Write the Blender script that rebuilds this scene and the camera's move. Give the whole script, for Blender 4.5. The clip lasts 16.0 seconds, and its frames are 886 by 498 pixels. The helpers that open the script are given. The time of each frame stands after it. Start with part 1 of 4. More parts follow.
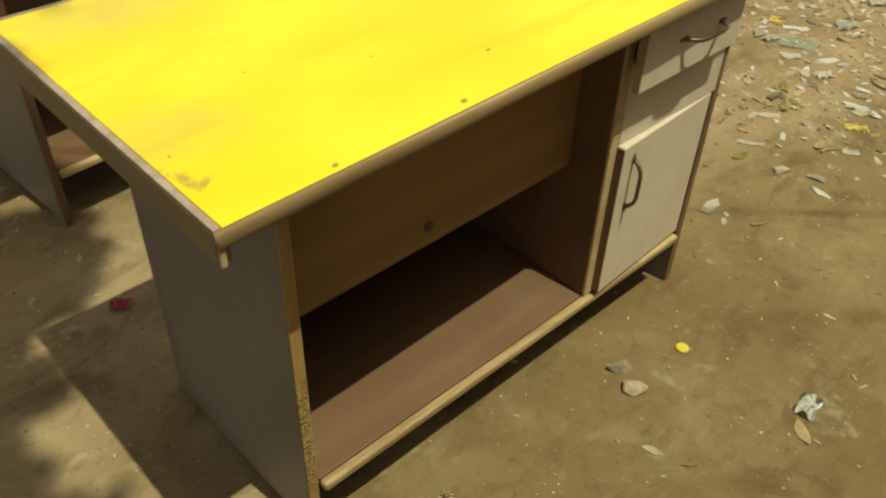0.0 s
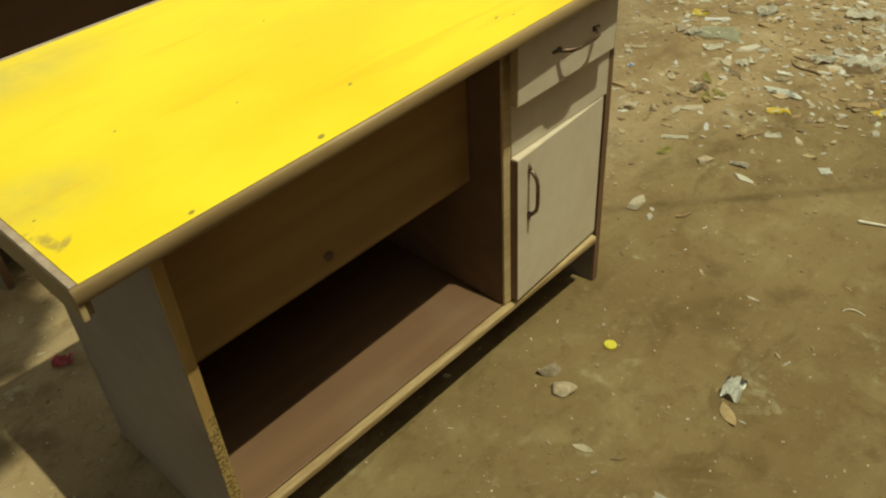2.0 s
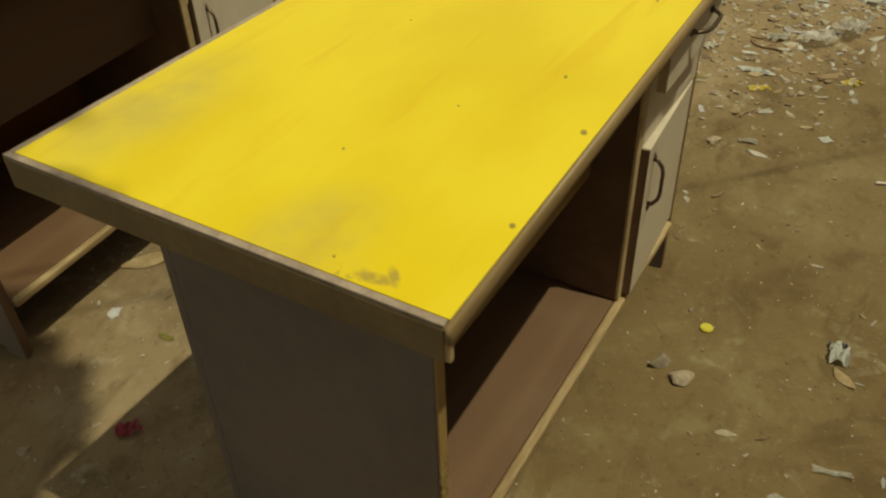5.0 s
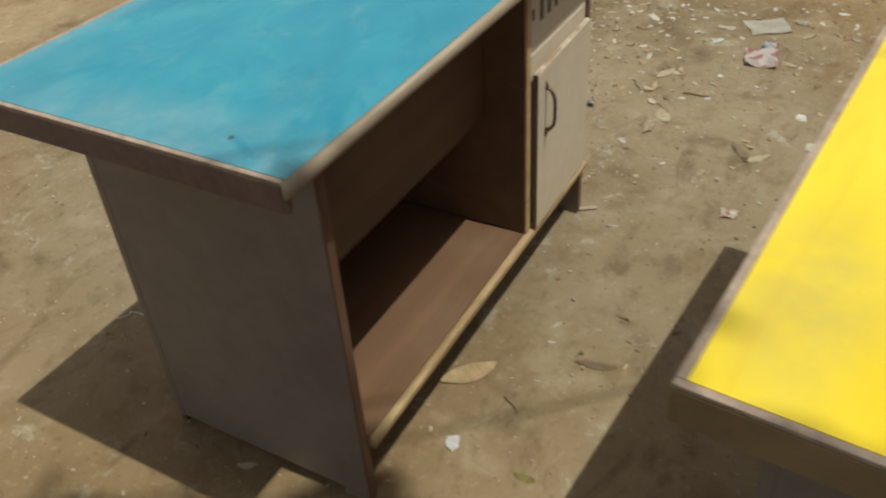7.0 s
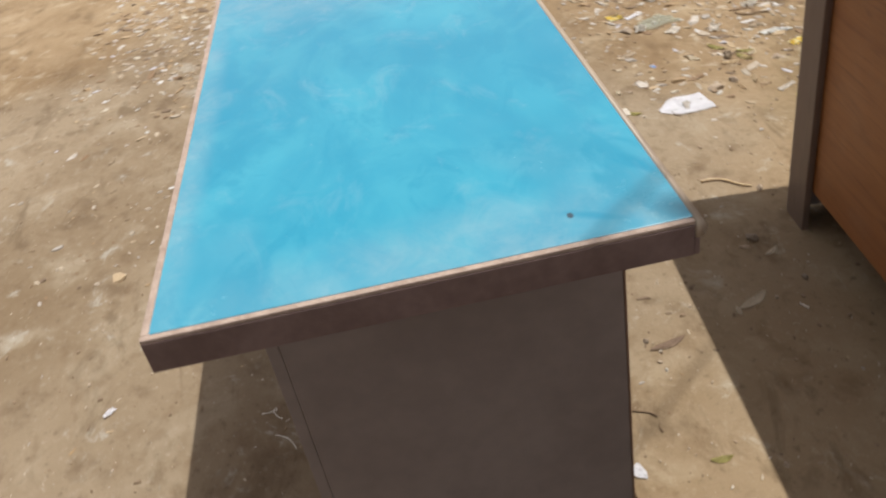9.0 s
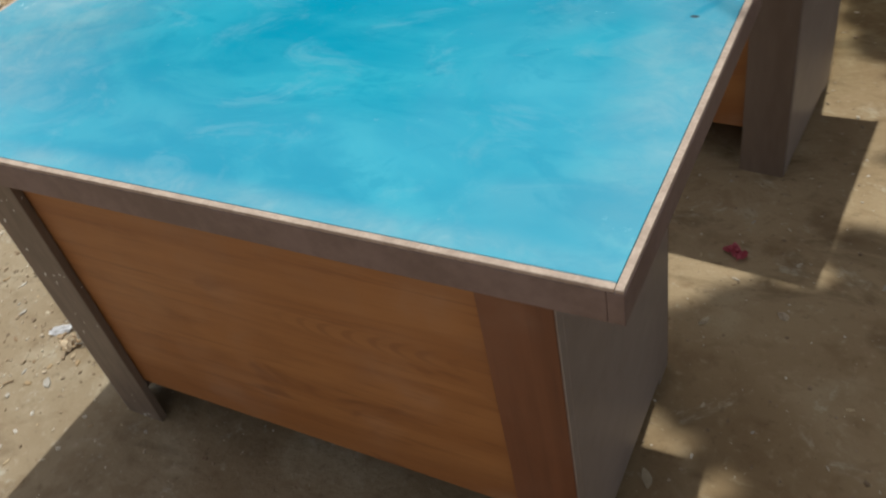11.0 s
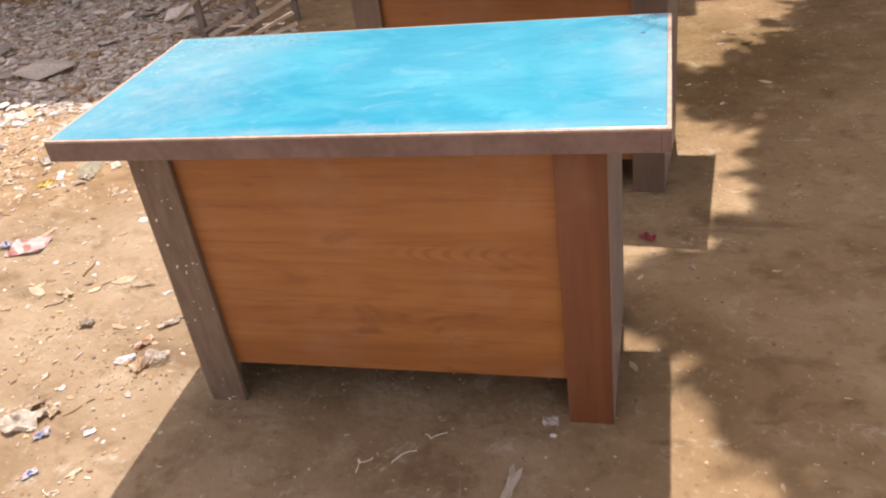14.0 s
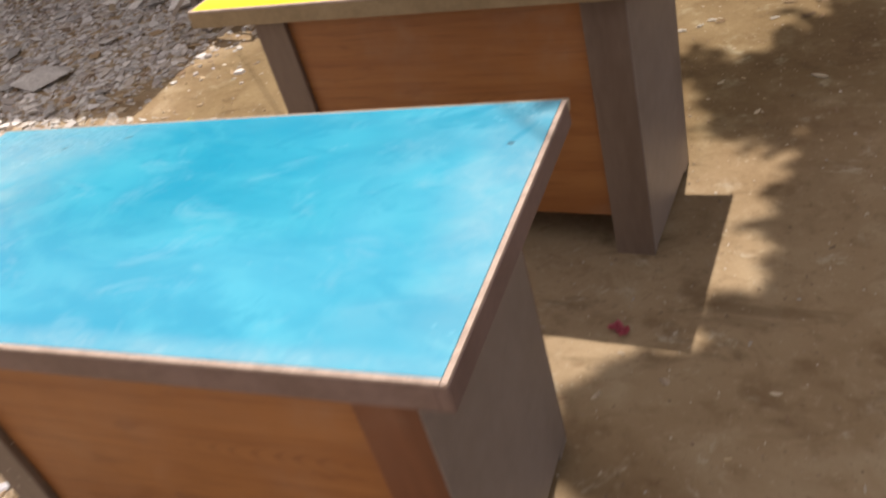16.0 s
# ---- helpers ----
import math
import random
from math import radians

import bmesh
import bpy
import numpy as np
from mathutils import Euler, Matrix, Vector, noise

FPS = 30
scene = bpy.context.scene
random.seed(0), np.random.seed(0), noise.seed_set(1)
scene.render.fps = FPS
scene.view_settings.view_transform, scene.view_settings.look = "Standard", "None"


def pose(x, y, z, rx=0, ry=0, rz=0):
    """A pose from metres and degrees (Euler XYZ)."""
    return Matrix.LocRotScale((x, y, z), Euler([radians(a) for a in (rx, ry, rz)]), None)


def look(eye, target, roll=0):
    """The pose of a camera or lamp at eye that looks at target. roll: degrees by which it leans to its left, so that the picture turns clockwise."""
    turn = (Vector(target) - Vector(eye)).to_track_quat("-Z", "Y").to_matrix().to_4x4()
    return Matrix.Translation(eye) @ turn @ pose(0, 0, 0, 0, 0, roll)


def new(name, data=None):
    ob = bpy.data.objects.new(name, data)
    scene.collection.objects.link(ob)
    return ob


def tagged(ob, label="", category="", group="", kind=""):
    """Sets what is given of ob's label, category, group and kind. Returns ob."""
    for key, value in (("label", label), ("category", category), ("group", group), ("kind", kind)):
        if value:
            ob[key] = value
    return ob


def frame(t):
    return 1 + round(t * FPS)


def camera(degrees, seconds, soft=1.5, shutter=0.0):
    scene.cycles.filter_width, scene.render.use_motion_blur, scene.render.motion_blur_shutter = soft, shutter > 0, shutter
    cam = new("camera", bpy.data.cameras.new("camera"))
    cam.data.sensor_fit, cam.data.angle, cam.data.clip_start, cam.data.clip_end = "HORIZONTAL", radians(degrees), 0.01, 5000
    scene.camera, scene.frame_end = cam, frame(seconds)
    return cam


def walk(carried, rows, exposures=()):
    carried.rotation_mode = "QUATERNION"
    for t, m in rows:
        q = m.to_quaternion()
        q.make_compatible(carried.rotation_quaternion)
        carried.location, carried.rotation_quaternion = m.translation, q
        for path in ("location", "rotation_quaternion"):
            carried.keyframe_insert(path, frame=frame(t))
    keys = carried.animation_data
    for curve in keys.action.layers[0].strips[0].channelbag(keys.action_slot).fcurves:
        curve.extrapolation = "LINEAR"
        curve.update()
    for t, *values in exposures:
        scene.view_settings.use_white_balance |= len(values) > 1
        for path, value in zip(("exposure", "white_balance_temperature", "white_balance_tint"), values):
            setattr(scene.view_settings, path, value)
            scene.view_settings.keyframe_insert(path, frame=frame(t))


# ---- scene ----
cam = camera(55.06, 16.0, 2.1, 0.35)
PATH = [
    (0, (-0.4711, -1.6116, 1.2579), (0.4551, -0.8070, 0.2309), 2.02),
    (0.5, (-0.4639, -1.6437, 1.2801), (0.4947, -0.8544, 0.2710), -0.39),
    (1, (-0.4055, -1.6920, 1.2895), (0.5894, -0.8863, 0.3297), 0.67),
    (1.5, (-0.3857, -1.7227, 1.2861), (0.5503, -0.8892, 0.2915), 0.51),
    (2, (-0.3944, -1.7506, 1.2920), (0.5501, -0.9362, 0.2897), -3.96),
    (2.5, (-0.4732, -1.6943, 1.2709), (0.4987, -0.9471, 0.2428), -2.88),
    (3, (-0.5934, -1.6305, 1.2788), (0.4333, -0.9180, 0.2797), -1.96),
    (3.5, (-0.6544, -1.6026, 1.2728), (0.3858, -0.9036, 0.2780), -0.93),
    (3.7, (-0.6593, -1.5754, 1.2645), (0.3800, -0.8762, 0.2690), 0.90),
    (5.8, (-0.5906, -1.0492, 1.2514), (0.5617, -0.5885, 0.2415), -1.57),
    (6, (-0.6089, -0.9885, 1.2499), (0.5342, -0.5290, 0.2290), 1.02),
    (6.5, (-0.6125, -0.7958, 1.2448), (0.5028, -0.2305, 0.2466), -2.29),
    (7, (-0.5990, -0.5601, 1.2756), (0.4825, 0.0979, 0.2973), -4.10),
    (7.5, (-0.6595, -0.3549, 1.2722), (0.5236, 0.1499, 0.3206), -2.81),
    (8, (-0.7510, -0.1370, 1.3025), (0.4786, 0.1655, 0.3245), -2.23),
    (8.2, (-0.7510, -0.0558, 1.2967), (0.5078, 0.2080, 0.3450), -2.89),
    (10.3, (-0.3785, 0.8130, 1.2829), (0.6040, 0.1688, 0.1967), -13.58),
    (10.5, (-0.3012, 0.8687, 1.2752), (0.6076, 0.1374, 0.1800), -9.88),
    (11, (-0.1704, 1.0914, 1.2922), (0.5210, 0.1090, 0.2354), -13.37),
    (11.5, (-0.1385, 1.2894, 1.3102), (0.4557, 0.1922, 0.3086), -10.25),
    (12, (-0.1427, 1.5260, 1.3187), (0.4864, 0.4582, 0.3068), -12.75),
    (12.5, (-0.1300, 1.6890, 1.3732), (0.3737, 0.4325, 0.5200), -7.60),
    (13, (-0.0188, 1.8818, 1.3890), (0.3765, 0.5891, 0.5330), -7.97),
    (13.5, (0.0209, 1.9411, 1.3877), (0.4268, 0.6538, 0.5286), -6.70),
    (14, (0.0109, 1.9171, 1.3774), (0.4128, 0.6208, 0.5300), -8.54),
    (14.5, (-0.0458, 1.8244, 1.3673), (0.4367, 0.6035, 0.4527), -11.41),
    (15, (-0.1651, 1.6709, 1.3720), (0.4391, 0.5857, 0.3633), -13.51),
    (15.5, (-0.2737, 1.4511, 1.3690), (0.3787, 0.3460, 0.4135), -17.38),
    (16, (-0.3442, 1.1443, 1.3849), (0.2885, 0.0061, 0.4553), -17.05),
]
EXPOSURES = [(0.0, 0.07, 7800, -16), (0.5, -0.18, 7900, -20), (1.0, -0.38, 8100, -21), (2.0, -0.13, 8000, -20), (3.0, 0.07, 7850, -16), (3.7, 0.14, 7900, -15), (5.8, -0.93, 8300, -12), (6.5, -0.64, 7600, -9), (7.0, -0.16, 6500, -3), (7.5, 0.25, 6700, 8), (8.2, 0.34, 6500, 11), (10.3, 0.18, 5900, 3), (11.0, 0.14, 6000, 1), (11.5, 0.48, 6250, 8), (12.0, 0.93, 6900, 20), (12.5, 0.97, 6980, 21), (13.2, 1.0, 6900, 21), (14.0, 1.0, 6850, 21), (15.5, 1.0, 6950, 23), (16.0, 0.69, 6560, 14)]
walk(cam, [(t, look(eye, aim, roll)) for t, eye, aim, roll in PATH], EXPOSURES)

# ---- light: a high sun from the open fronts of the desks, and a sky whitened by haze ----
SUN = Vector((0.010, -0.256, 0.757)).normalized()
world = bpy.data.worlds.new("world")
scene.world = world
world.use_nodes = True
wn = world.node_tree.nodes
sky = wn.new("ShaderNodeTexSky")
sky.sky_type = "NISHITA"
sky.sun_disc = False
sky.sun_elevation = math.asin(SUN.z)
sky.sun_rotation = math.atan2(SUN.x, SUN.y)
sky.air_density, sky.dust_density = 0.8, 3.0
pale = wn.new("ShaderNodeHueSaturation")
pale.inputs["Saturation"].default_value, pale.inputs["Value"].default_value = 0.6, 0.09
world.node_tree.links.new(sky.outputs[0], pale.inputs["Color"])
haze = wn.new("ShaderNodeMix")
haze.data_type, haze.blend_type = "RGBA", "ADD"
haze.inputs[0].default_value = 1.0
haze.inputs[7].default_value = (0.335, 0.293, 0.255, 1)
world.node_tree.links.new(pale.outputs[0], haze.inputs[6])
world.node_tree.links.new(haze.outputs[2], wn["Background"].inputs[0])
wn["Background"].inputs[1].default_value = 1.0
sun = bpy.data.lights.new("sun", "SUN")
sun.energy, sun.angle, sun.color = 3.75, radians(0.55), (1.0, 0.955, 0.885)
sun_ob = new("sun", sun)
sun_ob.matrix_world = look(SUN * 30, (0, 0, 0))


# ---- materials ----
class Nodes:
    """Shortcuts for one node material."""

    def __init__(self, name, rough=0.6, metal=0.0, spec=0.5):
        self.m = bpy.data.materials.new(name)
        self.m.use_nodes = True
        self.t = self.m.node_tree
        self.b = self.t.nodes["Principled BSDF"]
        self.set(self.b, "Roughness", rough)
        self.set(self.b, "Metallic", metal)
        self.set(self.b, "Specular IOR Level", spec)
        self.coord = self.add("ShaderNodeTexCoord").outputs["Object"]

    def add(self, kind):
        return self.t.nodes.new(kind)

    def set(self, node, key, value):
        if isinstance(value, bpy.types.NodeSocket):
            self.t.links.new(value, node.inputs[key])
        else:
            node.inputs[key].default_value = value

    def mapped(self, scale=(1, 1, 1), shift=(0, 0, 0), turn=(0, 0, 0)):
        n = self.add("ShaderNodeMapping")
        self.set(n, "Vector", self.coord)
        n.inputs["Scale"].default_value = scale
        n.inputs["Location"].default_value = shift
        n.inputs["Rotation"].default_value = turn
        return n.outputs[0]

    def noise(self, scale, detail=4, rough=0.55, stretch=(1, 1, 1), distort=0.0, shift=(0, 0, 0)):
        n = self.add("ShaderNodeTexNoise")
        self.set(n, "Vector", self.mapped(stretch, shift))
        self.set(n, "Scale", scale)
        self.set(n, "Detail", detail)
        self.set(n, "Roughness", rough)
        self.set(n, "Distortion", distort)
        return n.outputs["Fac"]

    def ramp(self, fac, low, high, a=0.0, b=1.0):
        n = self.add("ShaderNodeMapRange")
        n.interpolation_type = "SMOOTHSTEP"
        self.set(n, "Value", fac)
        self.set(n, "From Min", low)
        self.set(n, "From Max", high)
        self.set(n, "To Min", a)
        self.set(n, "To Max", b)
        return n.outputs[0]

    def mix(self, fac, a, b, blend="MIX"):
        n = self.add("ShaderNodeMix")
        n.data_type, n.blend_type = "RGBA", blend
        self.set(n, 0, fac)
        for key, value in ((6, a), (7, b)):
            self.set(n, key, value if isinstance(value, bpy.types.NodeSocket) else (*value, 1))
        return n.outputs[2]

    def math(self, op, a, b=0.0):
        n = self.add("ShaderNodeMath")
        n.operation = op
        self.set(n, 0, a)
        self.set(n, 1, b)
        return n.outputs[0]

    def spot(self, x, y, rx, ry, soft=0.5, turn=0.0, level=0.76):
        """1 inside an ellipse of the object's top, 0 outside."""
        n = self.add("ShaderNodeVectorMath")
        n.operation = "LENGTH"
        m = self.add("ShaderNodeMapping")
        m.vector_type = "TEXTURE"
        self.set(m, "Vector", self.coord)
        m.inputs["Location"].default_value = (x, y, level)
        m.inputs["Rotation"].default_value = (0, 0, turn)
        m.inputs["Scale"].default_value = (rx, ry, 1)
        self.t.links.new(m.outputs[0], n.inputs[0])
        return self.ramp(n.outputs["Value"], 1.0 - soft, 1.0 + soft, 1.0, 0.0)

    def done(self, colour, bump=None, strength=0.2, distance=0.002, rough=None):
        self.set(self.b, "Base Color", colour if isinstance(colour, bpy.types.NodeSocket) else (*colour, 1))
        if rough is not None:
            self.set(self.b, "Roughness", rough)
        if bump is not None:
            n = self.add("ShaderNodeBump")
            self.set(n, "Strength", strength)
            self.set(n, "Distance", distance)
            self.set(n, "Height", bump)
            self.set(self.b, "Normal", n.outputs[0])
        return self.m


def plain(name, a, b, scale=20.0, rough=0.6, bump=0.15, stretch=(1, 1, 1), metal=0.0, each=0.0, distance=0.001):
    """A surface that wanders between two colours at two scales; each: how far single objects differ."""
    n = Nodes(name, rough, metal)
    fine = n.noise(scale * 6, 5, 0.6, stretch)
    wide = n.noise(scale, 3, 0.5, stretch, 0.4)
    fac = n.math("ADD", n.math("MULTIPLY", fine, 0.45), n.math("MULTIPLY", wide, 0.55))
    colour = n.mix(n.ramp(fac, 0.33, 0.67), a, b)
    if each:
        info = n.add("ShaderNodeObjectInfo").outputs["Random"]
        hsv = n.add("ShaderNodeHueSaturation")
        n.set(hsv, "Color", colour)
        n.set(hsv, "Value", n.ramp(info, 0, 1, 1 - each, 1 + each))
        colour = hsv.outputs[0]
    return n.done(colour, fine, bump, distance, n.ramp(wide, 0.3, 0.7, rough - 0.07, rough + 0.1))


def wood(name, a, b, dark, along="x", scale=7.0, rough=0.42, streak=0.5, figure=0.0, dusty=0.22, belts=0.38):
    """Printed wood grain that runs along one axis."""
    n = Nodes(name, rough)
    long, cross = 0.055, 1.0
    stretch = {"x": (long, cross, cross), "y": (cross, long, cross), "z": (cross, cross, long)}[along]
    band = n.noise(scale * 2.0, 3, 0.5, stretch, 1.2)
    line = n.noise(scale * 11, 4, 0.65, stretch, 0.6)
    belt = n.noise(scale * 1.7, 2, 0.5, tuple(v if v == 1.0 else 0.012 for v in stretch), 0.0, (2, 4, 7.3))
    knot = n.noise(scale * 0.9, 2, 0.5, (0.5 if along == "x" else 1, 1, 0.5 if along == "z" else 1), 0.8, (3, 1, 5))
    colour = n.mix(n.ramp(band, 0.32, 0.68), a, b)
    colour = n.mix(n.math("MULTIPLY", n.ramp(line, 0.48, 0.75), streak), colour, dark)
    colour = n.mix(n.math("MULTIPLY", n.ramp(belt, 0.52, 0.66), belts), colour, dark)
    colour = n.mix(n.math("MULTIPLY", n.ramp(knot, 0.60, 0.78), 0.5), colour, dark)
    if figure:
        # growth rings cut lengthwise: a run of narrow pointed arches, faint elsewhere; and a few dark flecks
        sep = n.add("ShaderNodeSeparateXYZ")
        n.set(sep, 0, n.mapped())
        across = n.math("MULTIPLY", n.math("SUBTRACT", sep.outputs[2], 0.435), 38.0)
        arch = n.math("ADD", n.math("MULTIPLY", sep.outputs[0], 150.0), n.math("MULTIPLY", n.math("MULTIPLY", across, across), 9.0))
        wave = n.math("SINE", n.math("ADD", arch, n.math("MULTIPLY", n.noise(9, 3, 0.5, (0.6, 1, 1)), 9.0)))
        place = n.math("MULTIPLY", n.ramp(n.math("ABSOLUTE", across), 0.15, 1.0, 1.0, 0.0), n.ramp(n.math("ABSOLUTE", n.math("SUBTRACT", sep.outputs[0], 0.42)), 0.06, 0.22, 1.0, 0.0))
        colour = n.mix(n.math("MULTIPLY", n.math("MULTIPLY", n.ramp(wave, -0.2, 0.9), place), figure * 1.1), colour, dark)
        rings = n.noise(scale * 0.55, 1.5, 0.35, (0.10, 1, 1), 0.15, (1.3, 0, 4.4))
        thin = n.math("SINE", n.math("ADD", n.math("MULTIPLY", rings, 110.0), n.math("MULTIPLY", line, 5.0)))
        colour = n.mix(n.math("MULTIPLY", n.ramp(thin, 0.1, 1.0), figure * 0.35), colour, dark)
        fleck = n.noise(11, 3, 0.55, (0.45, 1, 1), 0.6, (7, 1, 2))
        colour = n.mix(n.ramp(fleck, 0.63, 0.74, 0.0, 0.6), colour, dark)
    dust = n.noise(5, 5, 0.6)
    colour = n.mix(n.ramp(dust, 0.5, 0.85, 0.0, dusty), colour, (0.42, 0.33, 0.24))
    return n.done(colour, line, 0.08, 0.0006, n.ramp(dust, 0.35, 0.75, rough, rough + 0.22))


def make_dirt():
    n = Nodes("packed_dirt", 0.93, spec=0.2)
    broad = n.noise(0.9, 5, 0.55)
    mid = n.noise(5, 6, 0.6, distort=0.3)
    fine = n.noise(42, 6, 0.65)
    grit = n.noise(230, 4, 0.7)
    colour = n.mix(n.ramp(broad, 0.34, 0.66), (0.205, 0.135, 0.070), (0.301, 0.215, 0.125))
    colour = n.mix(n.ramp(mid, 0.50, 0.72, 0.0, 0.55), colour, (0.382, 0.295, 0.186))
    colour = n.mix(n.ramp(mid, 0.30, 0.46, 0.62, 0.0), colour, (0.125, 0.076, 0.037))
    colour = n.mix(n.ramp(fine, 0.55, 0.75, 0.0, 0.4), colour, (0.420, 0.34, 0.231))
    colour = n.mix(n.ramp(fine, 0.30, 0.42, 0.45, 0.0), colour, (0.115, 0.075, 0.040))
    colour = n.mix(n.ramp(grit, 0.66, 0.74, 0.0, 0.7), colour, (0.439, 0.37, 0.271))
    colour = n.mix(n.ramp(grit, 0.26, 0.33, 0.6, 0.0), colour, (0.075, 0.045, 0.023))
    # trodden ash and plaster dust in thin ragged patches, and darker scuffs
    patch = n.noise(7.5, 7, 0.72, distort=0.6, shift=(4, 1, 0))
    colour = n.mix(n.math("MULTIPLY", n.ramp(patch, 0.57, 0.68), n.ramp(fine, 0.30, 0.62, 0.15, 0.62)), colour, (0.449, 0.395, 0.296))
    scuff = n.noise(3.2, 6, 0.66, (1, 2.2, 1), 0.8, (1, 9, 0))
    colour = n.mix(n.ramp(scuff, 0.55, 0.68, 0.0, 0.52), colour, (0.125, 0.080, 0.040))
    stain = n.noise(11, 5, 0.6, (1, 1.3, 1), 0.5, (6, 3, 0))
    colour = n.mix(n.ramp(stain, 0.52, 0.66, 0.0, 0.35), colour, (0.165, 0.100, 0.048))
    dots = n.noise(95, 3, 0.6, shift=(2, 2, 0))
    colour = n.mix(n.ramp(dots, 0.70, 0.76, 0.0, 0.75), colour, (0.477, 0.42, 0.322))
    colour = n.mix(n.ramp(dots, 0.24, 0.30, 0.6, 0.0), colour, (0.081, 0.052, 0.030))
    # darker olive-brown dirt over a broad patch in front of the yellow desk
    front_dark = n.ramp(n.math("ADD", n.spot(0.75, -1.70, 1.55, 0.85, 0.45, 0.0, 0.0), n.math("MULTIPLY", n.math("SUBTRACT", broad, 0.5), 1.6)), 0.25, 0.8, 0.0, 0.7)
    colour = n.mix(front_dark, colour, n.mix(0.85, colour, (0.44, 0.41, 0.251), "MULTIPLY"))
    # ashy grey dust where rubbish was swept out
    ash = n.ramp(n.math("ADD", n.spot(1.75, 0.85, 1.7, 1.5, 0.45, 0.3, 0.0), n.math("MULTIPLY", n.math("SUBTRACT", broad, 0.5), 1.4)), 0.2, 0.9)
    colour = n.mix(ash, colour, n.mix(1.0, colour, (0.84, 0.89, 0.99), "MULTIPLY"))
    height = n.math("ADD", n.math("MULTIPLY", mid, 1.6), n.math("ADD", fine, n.math("MULTIPLY", grit, 0.35)))
    return n.done(colour, n.math("ADD", height, n.math("MULTIPLY", patch, 0.8)), 0.6, 0.006)


def make_yellow():
    n = Nodes("yellow_laminate", 0.38)
    cloud = n.noise(3.0, 4, 0.5, (1, 2.2, 1))
    streak = n.noise(8, 3, 0.5, (0.35, 2.4, 1), 0.5)
    scuff = n.noise(70, 4, 0.7, (1, 3, 1))
    colour = n.mix(n.ramp(cloud, 0.35, 0.65), (0.76, 0.545, 0.014), (0.83, 0.625, 0.030))
    colour = n.mix(n.ramp(streak, 0.58, 0.70, 0.0, 0.35), colour, (0.70, 0.40, 0.004))
    colour = n.mix(n.ramp(scuff, 0.68, 0.8, 0.0, 0.25), colour, (0.45, 0.33, 0.06))
    # two soft greyish patches towards the left end
    mottle = n.noise(14, 5, 0.65)
    grey = n.math("MAXIMUM", n.spot(0.035, 0.175, 0.075, 0.05, 0.9), n.spot(0.16, 0.51, 0.12, 0.055, 0.9))
    colour = n.mix(n.math("MULTIPLY", grey, n.ramp(mottle, 0.25, 0.7, 0.12, 0.5)), colour, (0.40, 0.33, 0.12))
    marks = None
    for x, y, a, b in ((0.349, 0.022, 0.008, 0.005), (0.463, 0.095, 0.006, 0.003), (0.192, 0.244, 0.004, 0.002), (0.336, 0.178, 0.003, 0.002), (0.521, 0.361, 0.003, 0.002),
                       (0.744, 0.074, 0.008, 0.002), (0.768, 0.06, 0.004, 0.002), (0.94, 0.030, 0.005, 0.004), (0.154, 0.014, 0.006, 0.004), (0.032, 0.14, 0.003, 0.002)):
        s = n.spot(x, y, a * 0.75, b * 0.75, 0.35, 0.4)
        marks = s if marks is None else n.math("MAXIMUM", marks, s)
    colour = n.mix(n.math("MULTIPLY", marks, 0.8), colour, (0.16, 0.10, 0.03))
    # a rubbed scuff near the corner, tan where the gloss is gone
    wing = n.math("MAXIMUM", n.spot(0.024, 0.088, 0.007, 0.020, 0.4, 0.15), n.spot(0.034, 0.074, 0.005, 0.014, 0.4, -0.9))
    wing = n.math("MAXIMUM", wing, n.math("MULTIPLY", n.spot(0.020, 0.112, 0.008, 0.022, 0.6, 0.2), n.ramp(n.noise(70, 3, 0.6), 0.50, 0.58)))
    colour = n.mix(n.math("MULTIPLY", wing, n.ramp(n.noise(120, 3, 0.6), 0.30, 0.55, 0.35, 0.85)), colour, (0.40, 0.27, 0.05))
    return n.done(colour, n.noise(5, 2), 0.04, 0.003, n.ramp(cloud, 0.3, 0.7, 0.32, 0.46))


